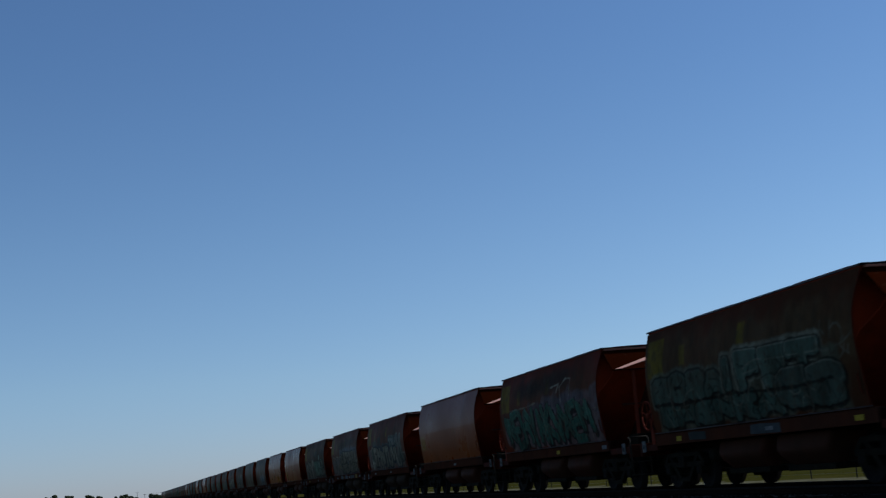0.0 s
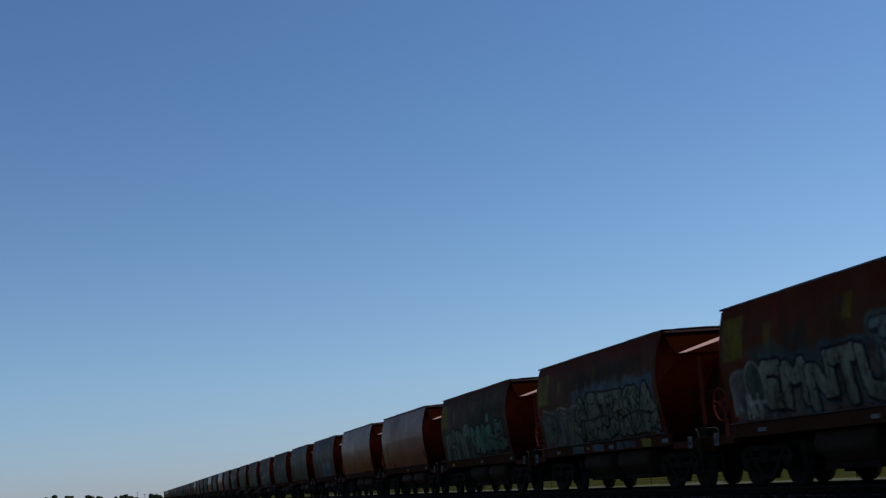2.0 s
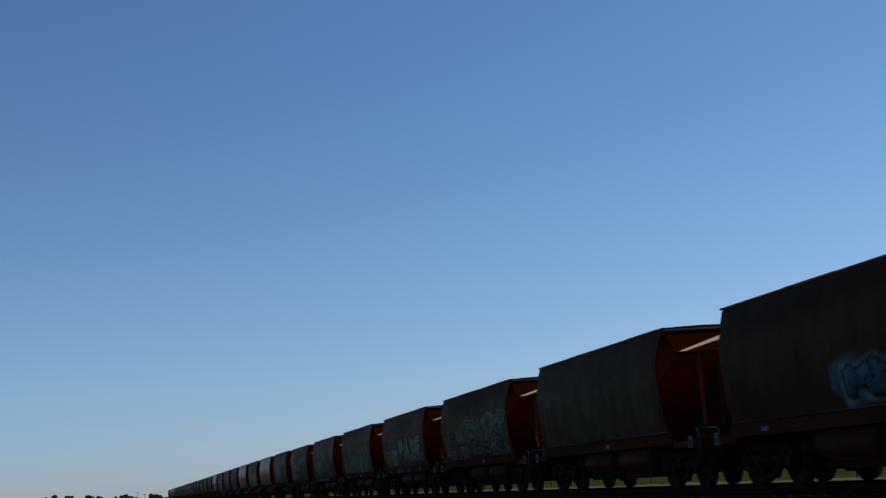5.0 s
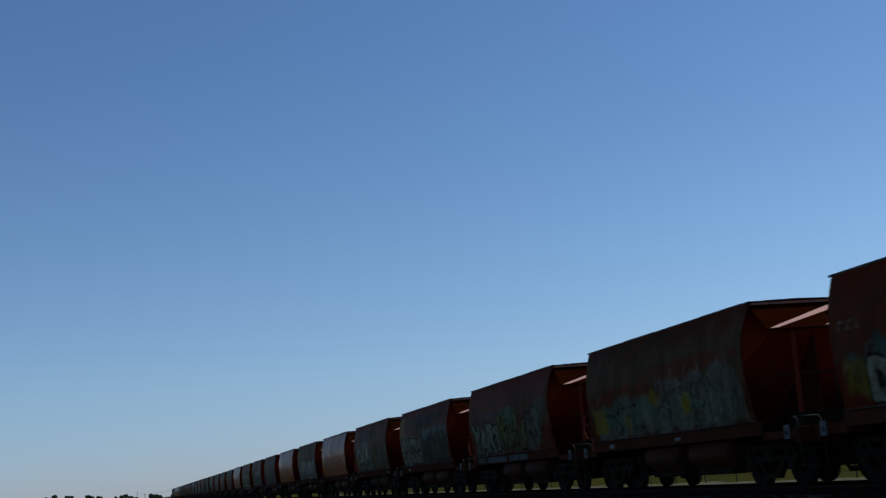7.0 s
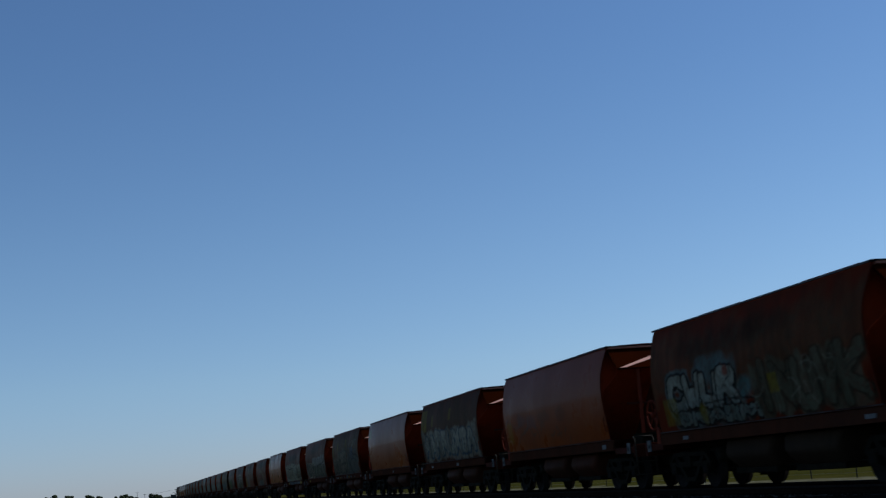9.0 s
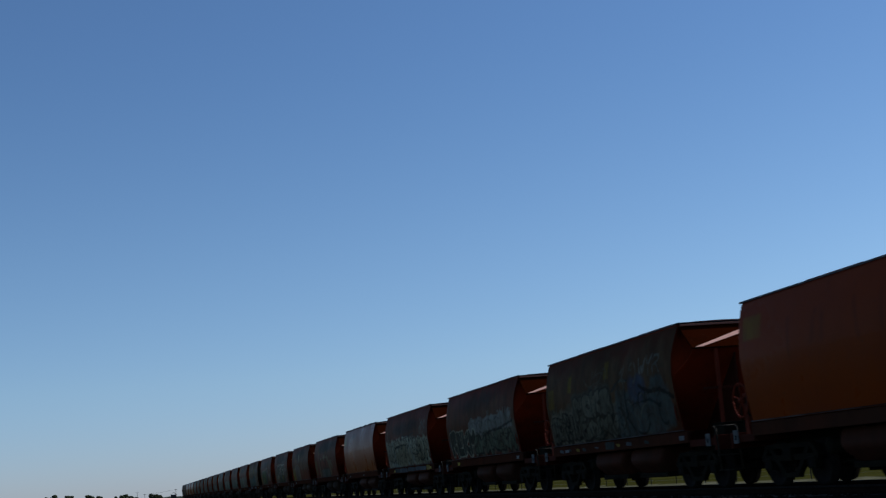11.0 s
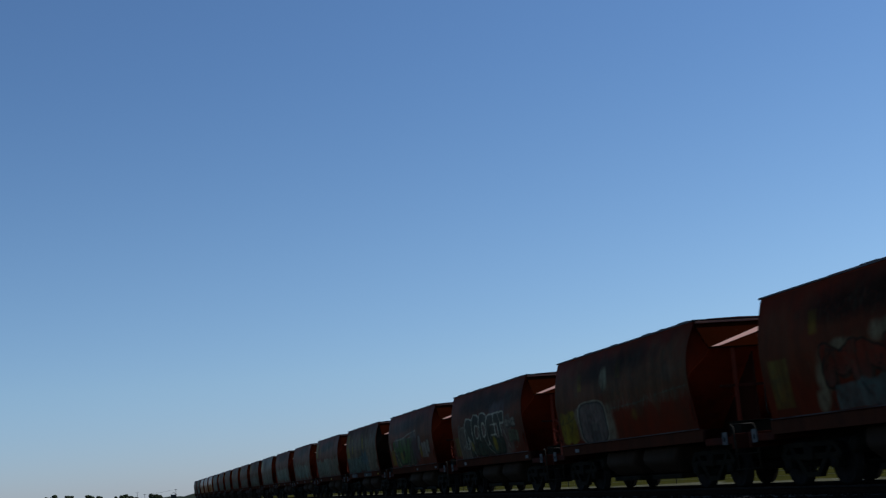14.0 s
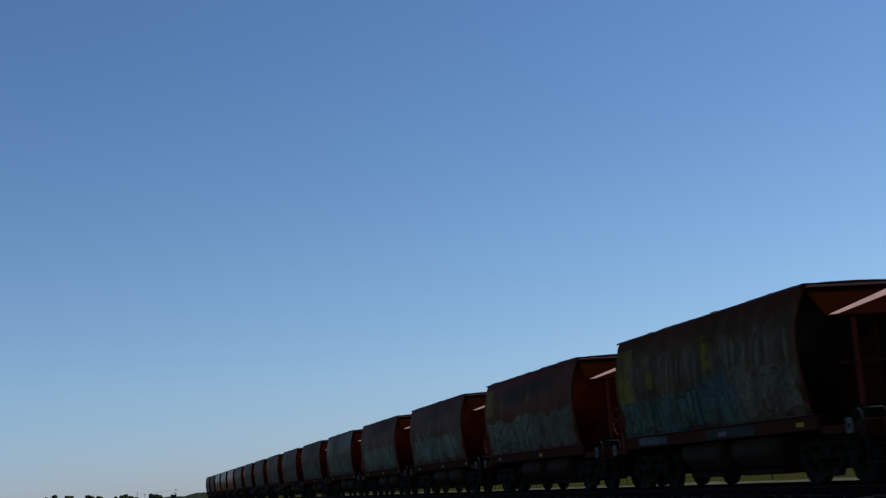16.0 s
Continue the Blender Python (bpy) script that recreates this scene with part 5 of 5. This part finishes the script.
SILL_SPRAY = {      # place along the sill, length, paint
    -2: ((0.52, 1.3, SPRAY_BLUE), (0.2, 0.9, SPRAY_DARK)),
    2: ((0.28, 0.9, SPRAY_BLUE), (0.45, 0.9, SPRAY_PALE), (0.4, 0.35, SPRAY_GOLD), (0.64, 0.45, SPRAY_BLUE), (0.7, 0.75, SPRAY_BLUE), (0.82, 0.6, SPRAY_GOLD)),
    9: ((0.3, 1.6, SPRAY_DARK), (0.55, 0.8, SPRAY_DARK), (0.8, 0.5, SPRAY_PALE)),
    11: ((0.06, 1.2, SPRAY_DARK), (0.2, 2.4, SPRAY_BLUE), (0.47, 2.2, SPRAY_PALE)),
    17: ((0.06, 0.4, SPRAY_PALE), (0.14, 0.3, SPRAY_DARK), (0.21, 0.3, SPRAY_GOLD), (0.27, 0.35, SPRAY_DARK), (0.37, 0.3, SPRAY_PALE),
         (0.46, 0.6, SPRAY_DARK), (0.54, 0.3, SPRAY_GOLD), (0.61, 0.4, SPRAY_PALE), (0.74, 0.4, SPRAY_DARK)),
    19: ((0.15, 1.2, SPRAY_DARK), (0.28, 1.7, SPRAY_PALE), (0.46, 1.6, SPRAY_BLUE), (0.63, 2.3, SPRAY_PALE), (0.87, 0.6, SPRAY_GOLD)),
    25: ((0.1, 1.8, SPRAY_PALE), (0.5, 2.4, SPRAY_DARK)),
}


STANCE = {0: 1.008, 1: 0.994, 2: 0.990, 3: 0.990, 8: 0.990, 9: 0.989, 10: 0.990, 11: 0.992, 12: 0.988, 21: 0.988, 22: 0.988, 23: 0.987, 24: 0.987}     # height against the first, fitted to the camera's view


def paint_train():
    for i, w in wagons.items():
        base, layer = side_art(i)
        if i > 31:
            layer = layer[::6, ::6]
        elif i in (-4, -3, 5, 6, 7, 14, 15, 16) or i > 26:
            layer = layer[::2, ::2]
        tagged(w, LABELS[base])
        w.scale.z = STANCE.get(i, 0.991 if i >= 25 else 1.0)
        wagon_body(w, POST_RED)
        side_panel(w, PAINTS[base], layer)
        if i % 3 != 0:
            handbrake(w)
        sooty = (("slope_sheet", "end_bulkhead") if i == 25 else ()) + (("discharge_chute",) if i >= 21 or i in (1, 2, 3, 8, 13) else ())
        for o in w.children:
            if sooty and o.name.startswith(sooty):
                o.material_slots[0].link = "OBJECT"
                o.material_slots[0].material = SOOTY
            if i >= 21 and o.name.startswith("discharge_chute"):
                for gate in o.children:
                    gate.location.z -= 0.05
        if i == 19:
            for o in w.children_recursive:      # its chutes are cut short above lowered gates so the plates show to the camera
                if o.name.startswith(("discharge_chute", "gate")):
                    o.data = o.data.copy()
                    for v in o.data.vertices:
                        if o.name.startswith("gate"):
                            v.co.z -= 0.065
                        elif v.co.z < 0.6:
                            v.co.z += 0.065
            plate_spans = ((1.70, 0.80), (1.0, 0.52), (0.60, 0.28), (0.42, 0.06))
        # tilted white plates added for a bright patch, placed to fit the view
        if i in (8, 19):
            for y, n in plate_spans if i == 19 else ((1.1, 1.1),):
                bm = bmesh.new()
                p = [bm.verts.new(v) for v in ((0.74, y, 0.365), (0.74, y + n, 0.365), (1.04, y + n - 0.1, 0.455), (1.04, y - 0.1, 0.455))]
                q = [bm.verts.new(v.co - Vector((0, 0, 0.02))) for v in p]
                bm.faces.new(p); bm.faces.new(q[::-1])
                for a in range(4):
                    bm.faces.new((p[a], p[(a + 1) % 4], q[(a + 1) % 4], q[a]))
                part("drop_door", bm, WHITE_BRIGHT, w, "white plate added under the chute for a bright patch")
        if i == LAST:
            bm = bmesh.new()
            tube(bm, [(-0.95, HALF + 1.0, 1.1), (-0.95, HALF + 1.0, 3.25)], 0.09, 8)
            box(bm, -1.15, -0.75, HALF + 0.95, HALF + 1.1, 2.2, 2.7, 0.02)
            part("tail_marker", bm, BLACK, w, "tail marker post on the last wagon")
        hood_drop = 0.24 if i == 1 else 0.05 if i >= 21 else 0.0
        if hood_drop:             # front hood bent down to fit the camera's view
            for o in w.children:
                if o.name.startswith(("end_hood", "hood_band", "slope_sheet", "slope_web", "end_post")) and o.data.vertices[0].co.y < 0:
                    o.data = o.data.copy()
                    for v in o.data.vertices:
                        v.co.z -= hood_drop * min(1.0, max(0.0, (-HALF - v.co.y) / 0.65)) * (v.co.z > 2.5)
        rng = random.Random(i + 70)
        for u, length, mat in SILL_SPRAY.get(i, ()):
            y = HALF - u * 2 * HALF
            bm = bmesh.new()
            a, b, c, d = (rng.uniform(-0.05, 0.05) for _ in range(4))
            lo, hi = 1.125 + rng.uniform(0, 0.03), 1.37 - rng.uniform(0, 0.03)
            if length < 0.42:
                lo, hi = lo + rng.uniform(0.03, 0.07), hi - rng.uniform(0.05, 0.09)
                length *= rng.uniform(0.5, 0.9)
            p = [bm.verts.new((-1.306, v, z)) for v, z in ((y - length + a, lo), (y + b, lo + 0.02), (y - length * 0.3, hi), (y + c, hi - 0.01), (y - length + d, hi - 0.03))]
            p = [p[0], p[1], p[3], p[2], p[4]]
            q = [bm.verts.new(v.co + Vector((0.005, 0, 0))) for v in p]
            bm.faces.new(p); bm.faces.new(q[::-1])
            for n in range(5):
                bm.faces.new((p[n], q[n], q[(n + 1) % 5], p[(n + 1) % 5]))
            bmesh.ops.recalc_face_normals(bm, faces=bm.faces)
            part("sill_spray_patch", bm, mat, w, "sprayed paint over the sill")
        for k in range(0 if i < 20 else rng.randint(6, 9)):
            y, n = rng.uniform(-HALF + 0.3, HALF - 0.3), rng.uniform(0.06, 0.3)
            bm = bmesh.new()
            box(bm, -1.222, -1.14, y - n, y + n, 3.895, 3.915 + rng.uniform(0.002, 0.016), 0.004)
            part("hatch_catch", bm, RAIL_GREY, w)
        for u in (0.13, 0.58, 0.955):
            if rng.random() < 0.65:
                y, h = HALF - (u + rng.uniform(-0.02, 0.02)) * 2 * HALF, rng.uniform(0.045, 0.07)
                bm = bmesh.new()
                box(bm, -1.312, -1.303, y - rng.uniform(0.14, 0.24), y + 0.12, 1.24 - h, 1.24 + h * 0.8)
                part("sill_label", bm, rng.choice((WHITE, WHITE, YELLOW)), w, "small painted sill label")


# ---- ground and track ----
def make_ground():
    m, nt, b = material("paddock_grass", 0.9)
    v = coords(nt)
    big, mid, fine = noise_tex(nt, v, 0.02, 3.0), noise_tex(nt, v, 0.6, 4.0), noise_tex(nt, v, 9.0, 4.0)
    col = ramp(nt, big, [(0.35, (0.046, 0.042, 0.008)), (0.65, (0.066, 0.056, 0.010))])
    col = mixed(nt, ramp(nt, mid, [(0.4, (0, 0, 0)), (0.7, (0.8, 0.8, 0.8))]), col, (0.032, 0.038, 0.011))
    col = mixed(nt, 1.0, col, ramp(nt, fine, [(0.3, (0.6, 0.6, 0.6)), (0.7, (1.15, 1.15, 1.15))]), "MULTIPLY")
    nt.links.new(col, b.inputs["Base Color"])
    b.inputs["Specular IOR Level"].default_value = 0.0
    bump(nt, b, fine, 0.6, 0.1)
    bm = bmesh.new()
    n = 24
    grid = [[bm.verts.new((-4000 + 8000 * i / n, -4000 + 8000 * j / n, 0)) for j in range(n + 1)] for i in range(n + 1)]
    for i in range(n):
        for j in range(n):
            bm.faces.new((grid[i][j], grid[i + 1][j], grid[i + 1][j + 1], grid[i][j + 1]))
    tagged(mesh_object("ground", bm, m), "flat paddock of yellow-green flowering crop and grass", "ground", kind="structure")
    # pale strip for the bright line above the far rail, placed to fit the view
    dry = surface("pale_verge_grass", (0.060, 0.053, 0.018), (0.15, 0.135, 0.075), 0.9, 0.95, 0.0, 14.0, 0.6, 0.05, (1.5, 0.5, 1))
    bm = bmesh.new()
    rng = random.Random(12)
    edge = [(TRACK_X + 15.2 + rng.uniform(-0.3, 0.3), TRACK_X + 17.9 + rng.uniform(-1.0, 1.0), -20 + 2.2 * k) for k in range(110)]
    left = [bm.verts.new((a, y, 0.012)) for a, b, y in edge]
    right = [bm.verts.new((b, y, 0.012)) for a, b, y in edge]
    for k in range(len(edge) - 1):
        bm.faces.new((left[k], right[k], right[k + 1], left[k + 1]))
    tagged(mesh_object("verge", bm, dry), "strip of pale grass along the wire fence", "verge", kind="structure")
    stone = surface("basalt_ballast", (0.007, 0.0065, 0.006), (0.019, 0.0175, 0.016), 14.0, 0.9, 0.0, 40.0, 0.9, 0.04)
    bm = bmesh.new()
    rows = []
    rng = random.Random(4)
    xs = [-4.2, -3.4, -2.5, -1.9, -1.3, 0, 1.3, 1.9, 2.5, 3.4, 4.2]
    zs = [-0.004, 0.22, 0.46, 0.61, 0.62, 0.62, 0.62, 0.61, 0.46, 0.22, -0.004]
    ys = [-450 + 25.0 * k for k in range(16)] + [-60 + 2.0 * k for k in range(130)] + [200 + 25 * k for k in range(73)]
    for y in ys:
        rows.append([bm.verts.new((TRACK_X + x + rng.uniform(-0.06, 0.06), y, z + (rng.uniform(-0.03, 0.03) if abs(x) < 4 else 0))) for x, z in zip(xs, zs)])
    for p, q in zip(rows, rows[1:]):
        for i in range(len(xs) - 1):
            bm.faces.new((p[i], p[i + 1], q[i + 1], q[i]))
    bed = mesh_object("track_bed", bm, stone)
    tagged(bed, "raised bed of dark crushed basalt ballast under the track", "ballast", kind="structure")
    TREAD_DULL = surface("rail_head_steel", (0.012, 0.010, 0.009), (0.024, 0.020, 0.017), 5.0, 0.8, 0.0)
    steel = surface("rail_side_rust", (0.008, 0.005, 0.0035), (0.018, 0.010, 0.007), 6.0, 0.85, 0.0)
    for s in (-1, 1):
        bm = bmesh.new()
        c = TRACK_X + s * 0.82
        z = RAIL
        rail = tagged(new("rail"), "dark rusty steel rail on timber sleepers", "rail", "rails of the track")
        for name, mat, ring in (("rail_head", TREAD_DULL, [(0.035, 0), (0.037, -0.035), (0.010, -0.05), (-0.010, -0.05), (-0.037, -0.035), (-0.035, 0)]),
                                ("rail_web", steel, [(0.010, -0.05), (0.010, -0.13), (-0.010, -0.13), (-0.010, -0.05)]),
                                ("rail_foot", steel, [(0.010, -0.13), (0.065, -0.148), (0.065, -0.16), (-0.065, -0.16), (-0.065, -0.148), (-0.010, -0.13)])):
            bm = bmesh.new()
            extrude_y(bm, [(c + x, z + h) for x, h in ring], -450, 2000)
            part(name, bm, mat, rail)
    wood = surface("sleeper_timber", (0.05, 0.042, 0.035), (0.11, 0.095, 0.08), 3.0, 0.85, 0.0, 25.0, 0.5, 0.01, (1, 6, 6))
    bm = bmesh.new()
    box(bm, -1.3, 1.3, -0.12, 0.12, -0.12, 0.0, 0.01)
    first = tagged(mesh_object("sleeper", bm, wood), "weathered timber sleeper set in the ballast", "sleeper", "sleepers of the track")
    first.location = (TRACK_X, 2.0, RAIL - 0.165)
    for k in range(1, 200):
        copy_thing(first, pose(TRACK_X + 0.02 * math.sin(k * 2.3), 2.0 + 0.68 * k, RAIL - 0.165))


def scatter(name, mat, count, place, shape, label, category, seed):
    """Many small pieces in one mesh."""
    rng = np.random.default_rng(seed)
    base = np.array(shape[0], float)
    faces = np.array(shape[1])
    pos, size = place(rng, count)
    spin = rng.uniform(0, 6.28, count)
    c, s_ = np.cos(spin)[:, None], np.sin(spin)[:, None]
    jit = rng.uniform(0.7, 1.3, (count, len(base), 3))
    pts = base[None] * jit * size[:, None, :]
    x, y = pts[..., 0] * c - pts[..., 1] * s_, pts[..., 0] * s_ + pts[..., 1] * c
    pts = np.stack([x, y, pts[..., 2]], -1) + pos[:, None, :]
    f = (faces[None] + (np.arange(count) * len(base))[:, None, None]).reshape(-1, faces.shape[1])
    me = bpy.data.meshes.new(name)
    me.from_pydata(pts.reshape(-1, 3).tolist(), [], f.tolist())
    me.materials.append(mat)
    return tagged(new(name, me), label, category, kind="stuff")


def make_stones():
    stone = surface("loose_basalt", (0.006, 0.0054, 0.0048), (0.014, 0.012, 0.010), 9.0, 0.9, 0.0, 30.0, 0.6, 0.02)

    def place(rng, n):
        x = rng.uniform(-3.9, 3.9, n)
        top = np.interp(np.abs(x), [0, 1.9, 2.5, 3.4, 4.2], [0.62, 0.61, 0.46, 0.22, 0.0])
        y = 8 + 110 * rng.random(n) ** 1.3
        return np.stack([TRACK_X + x, y, top + 0.01], -1), rng.uniform(0.025, 0.06, (n, 3))
    octa = ([(1, 0, 0), (-1, 0, 0), (0, 1, 0), (0, -1, 0), (0, 0, 1), (0, 0, -1)],
            [(0, 2, 4), (2, 1, 4), (1, 3, 4), (3, 0, 4), (2, 0, 5), (1, 2, 5), (3, 1, 5), (0, 3, 5)])
    scatter("ballast_stones", stone, 16000, place, octa, "loose dark crushed basalt stones on the track bed", "ballast", 3)


def make_fence():
    post_mat = surface("grey_fence_timber", (0.03, 0.027, 0.023), (0.07, 0.06, 0.05), 5.0, 0.85)
    wire_mat = surface("fence_wire", (0.2, 0.2, 0.2), (0.3, 0.3, 0.3), 4.0, 0.5, 0.8)
    x = TRACK_X + 17.8
    fence = tagged(new("wire_fence"), "wire fence with slim grey posts along the paddock", "fence")
    bm = bmesh.new()
    box(bm, -0.022, 0.022, -0.022, 0.022, -0.3, 1.2, 0.006)
    first = part("fence_post", bm, post_mat, fence)
    first.location = (x, 10.6, 0)
    for k in range(1, 60):
        p = first.copy()
        scene.collection.objects.link(p)
        p.location = (x + 0.03 * math.sin(k * 3.1), 8.6 + 4.0 * k, 0.03 * math.sin(k * 1.7))
        p.rotation_euler = (0.02 * math.sin(k * 5.0), 0.03 * math.cos(k * 4.0), 0)
    for z in (0.25, 0.5, 0.75, 1.0, 1.15):
        bm = bmesh.new()
        beam(bm, (x - 0.06, 8, z), (x - 0.06, 245, z), 0.006)
        part("fence_wire", bm, wire_mat, fence)


def far_point(px_angle, distance, height=0.0):
    """A place on the plain at an angle (degrees clockwise from +Y) and distance."""
    a = radians(px_angle)
    return Vector((math.sin(a) * distance, math.cos(a) * distance, height))


def far_tree(angle, distance, height, width, seed, leaf, bark):
    rng = random.Random(seed)
    base = far_point(angle, distance)
    tree = tagged(new("paddock_tree"), "dark gum tree standing far off on the plain", "tree", "far trees on the plain")
    tree.location = base
    bm = bmesh.new()
    lean = rng.uniform(-0.3, 0.3)
    tube(bm, [(0, 0, -0.2), (lean * 0.4, 0.1, height * 0.3), (lean, 0, height * 0.7)], 0.22, 7)
    for k in range(5):
        a = k * 1.256 + rng.random()
        tube(bm, [(lean * 0.4, 0.1, height * 0.3), (math.cos(a) * width * 0.2, math.sin(a) * width * 0.2, height * 0.55), (math.cos(a) * width * 0.35, math.sin(a) * width * 0.35, height * 0.75)], 0.09, 5)
    part("trunk", bm, bark, tree)
    bm = bmesh.new()
    for k in range(130):
        a, r = rng.uniform(0, math.tau), math.sqrt(rng.random())
        up = rng.uniform(0.28, 1.0)
        reach = width * 0.5 * r * math.sqrt(max(0.05, 1 - (up - 0.6) ** 2 * 4.5))
        m = bmesh.ops.create_icosphere(bm, subdivisions=1, radius=rng.uniform(0.035, 0.075) * (height + width))
        bmesh.ops.scale(bm, vec=(1, 1, rng.uniform(0.5, 0.9)), verts=m["verts"])
        bmesh.ops.translate(bm, vec=(math.cos(a) * reach, math.sin(a) * reach, up * height * 0.95), verts=m["verts"])
    part("crown", bm, leaf, tree)
    return tree


def make_distance():
    leaf = surface("gum_foliage", (0.025, 0.032, 0.014), (0.06, 0.07, 0.03), 0.8, 0.8, 0.0, 6.0)
    bark = surface("gum_bark", (0.10, 0.085, 0.07), (0.2, 0.18, 0.15), 2.0, 0.9)
    # angle, height, width
    trees = [(-3.52, 10.2, 4.0), (-3.20, 11.6, 4.6), (-3.33, 9.8, 3.6), (-2.62, 10.2, 9.0), (-1.79, 9.4, 7.6), (-1.66, 8.4, 4.0), (-1.37, 8.0, 6.6), (-0.67, 7.0, 2.4),
             (-0.42, 7.2, 4.4), (-0.27, 7.8, 4.6), (-0.05, 6.2, 5.0), (0.80, 6.9, 3.2), (1.00, 6.0, 5.0), (1.16, 5.2, 4.4), (0.16, 5.0, 4.6), (-4.2, 9.0, 5.0)]
    for k, (a, h, wd) in enumerate(trees):
        far_tree(a, 1000 + 9 * (k % 4), h, wd, 40 + k, leaf, bark)
    # low wooded rise along the horizon
    rise = surface("far_scrub", (0.022, 0.027, 0.016), (0.045, 0.05, 0.03), 0.05, 0.9, 0.0, 0.6)
    bm = bmesh.new()
    rng = random.Random(9)
    n = 220
    low, top, back = [], [], []
    for k in range(n + 1):
        a = -14.0 + 26.0 * k / n
        h = 3.6 + (1.6 * min(1.0, max(0.0, (a - 2.2) / 0.6))) + 0.5 * math.sin(a * 5.0) + 0.7 * rng.random()
        low.append(bm.verts.new(far_point(a, 1450, -1)))
        top.append(bm.verts.new(far_point(a, 1500, max(2.0, h))))
        back.append(bm.verts.new(far_point(a, 1640, -1)))
    for k in range(n):
        bm.faces.new((low[k], low[k + 1], top[k + 1], top[k]))
        bm.faces.new((top[k], top[k + 1], back[k + 1], back[k]))
    tagged(mesh_object("far_rise", bm, rise), "low dark wooded rise on the horizon", "hill", kind="structure")
    # farm shed
    tin = surface("shed_tin", (0.035, 0.035, 0.033), (0.075, 0.075, 0.07), 1.0, 0.7)
    shed = tagged(new("farm_shed"), "small dark tin farm shed far off on the plain", "shed")
    shed.location = far_point(1.76, 1010)
    bm = bmesh.new()
    box(bm, -2.0, 2.0, -3, 3, 0, 4.6)
    part("wall", bm, tin, shed)
    bm = bmesh.new()
    extrude_y(bm, [(-2.3, 4.5), (0, 6.0), (2.3, 4.5), (2.3, 4.7), (0, 6.2), (-2.3, 4.7)], -3.2, 3.2)
    part("roof", bm, tin, shed)
    # power poles
    wood = surface("pole_timber", (0.06, 0.05, 0.045), (0.12, 0.1, 0.09), 2.0, 0.85)
    for a, h in ((0.23, 8.7), (0.54, 7.0), (1.86, 8.9)):
        pole = tagged(new("power_pole"), "slim timber power pole far off on the plain", "pole", "far power poles")
        pole.location = far_point(a, 1000)
        bm = bmesh.new()
        tube(bm, [(0, 0, -0.5), (0, 0, h)], 0.14, 7)
        part("mast", bm, wood, pole)
        bm = bmesh.new()
        beam(bm, (-1.3, 0, h - 0.6), (1.3, 0, h - 0.6), 0.12, 0.14)
        part("crossarm", bm, wood, pole)
    line = surface("line_wire", (0.05, 0.05, 0.05), (0.08, 0.08, 0.08), 2.0, 0.5)
    for side in (-1.4, 1.4):
        bm = bmesh.new()
        a, b = far_point(0.54, 1000, 6.4), far_point(1.86, 1000, 8.3)
        tube(bm, [a.lerp(b, k / 8) + Vector((side, 0, -1.2 * (k / 8) * (1 - k / 8))) for k in range(9)], 0.03, 4)
        tagged(mesh_object("power_line", bm, line), "thin slack power line between far poles", "wire", "far power lines")


def raise_bodies():
    """Stretch the hoppers to fit the camera's view: lift everything above the sills, fully from mid height up."""
    done = set()
    for w in wagons.values():
        for o in w.children:
            if o.type != "MESH" or o.data.name in done:
                continue
            done.add(o.data.name)
            co = np.empty(len(o.data.vertices) * 3, np.float32)
            o.data.vertices.foreach_get("co", co)
            co[2::3] += 0.10 * np.clip((co[2::3] - 1.43) / 1.17, 0, 1)
            o.data.vertices.foreach_set("co", co)
            o.data.update()


def motions():
    times = [0.0, 2.0, 4.0, 6.0, 8.0, 10.0, 12.0, 13.0, 14.0, 15.0, 16.0]
    turning = {}
    for w in wagons.values():
        for o in w.children_recursive:
            if o.name.startswith("wheelset"):
                key = o.location.y > 0
                if key not in turning:
                    seat = pose(*o.location)
                    walk(o, [(k / FPS, seat @ pose(0, 0, 0, 89.0 * k)) for k in range(16 * FPS + 1)])
                    turning[key] = o.animation_data
                else:
                    o.rotation_mode = "QUATERNION"
                    o.animation_data_create()
                    o.animation_data.action = turning[key].action
                    o.animation_data.action_slot = turning[key].action_slot
    for i, w in wagons.items():
        walk(w, [(t, pose(TRACK_X, wagon_seat(i, t), RAIL)) for t in times])


make_ground()
make_stones()
make_fence()
make_distance()
make_train()
raise_bodies()
motions()
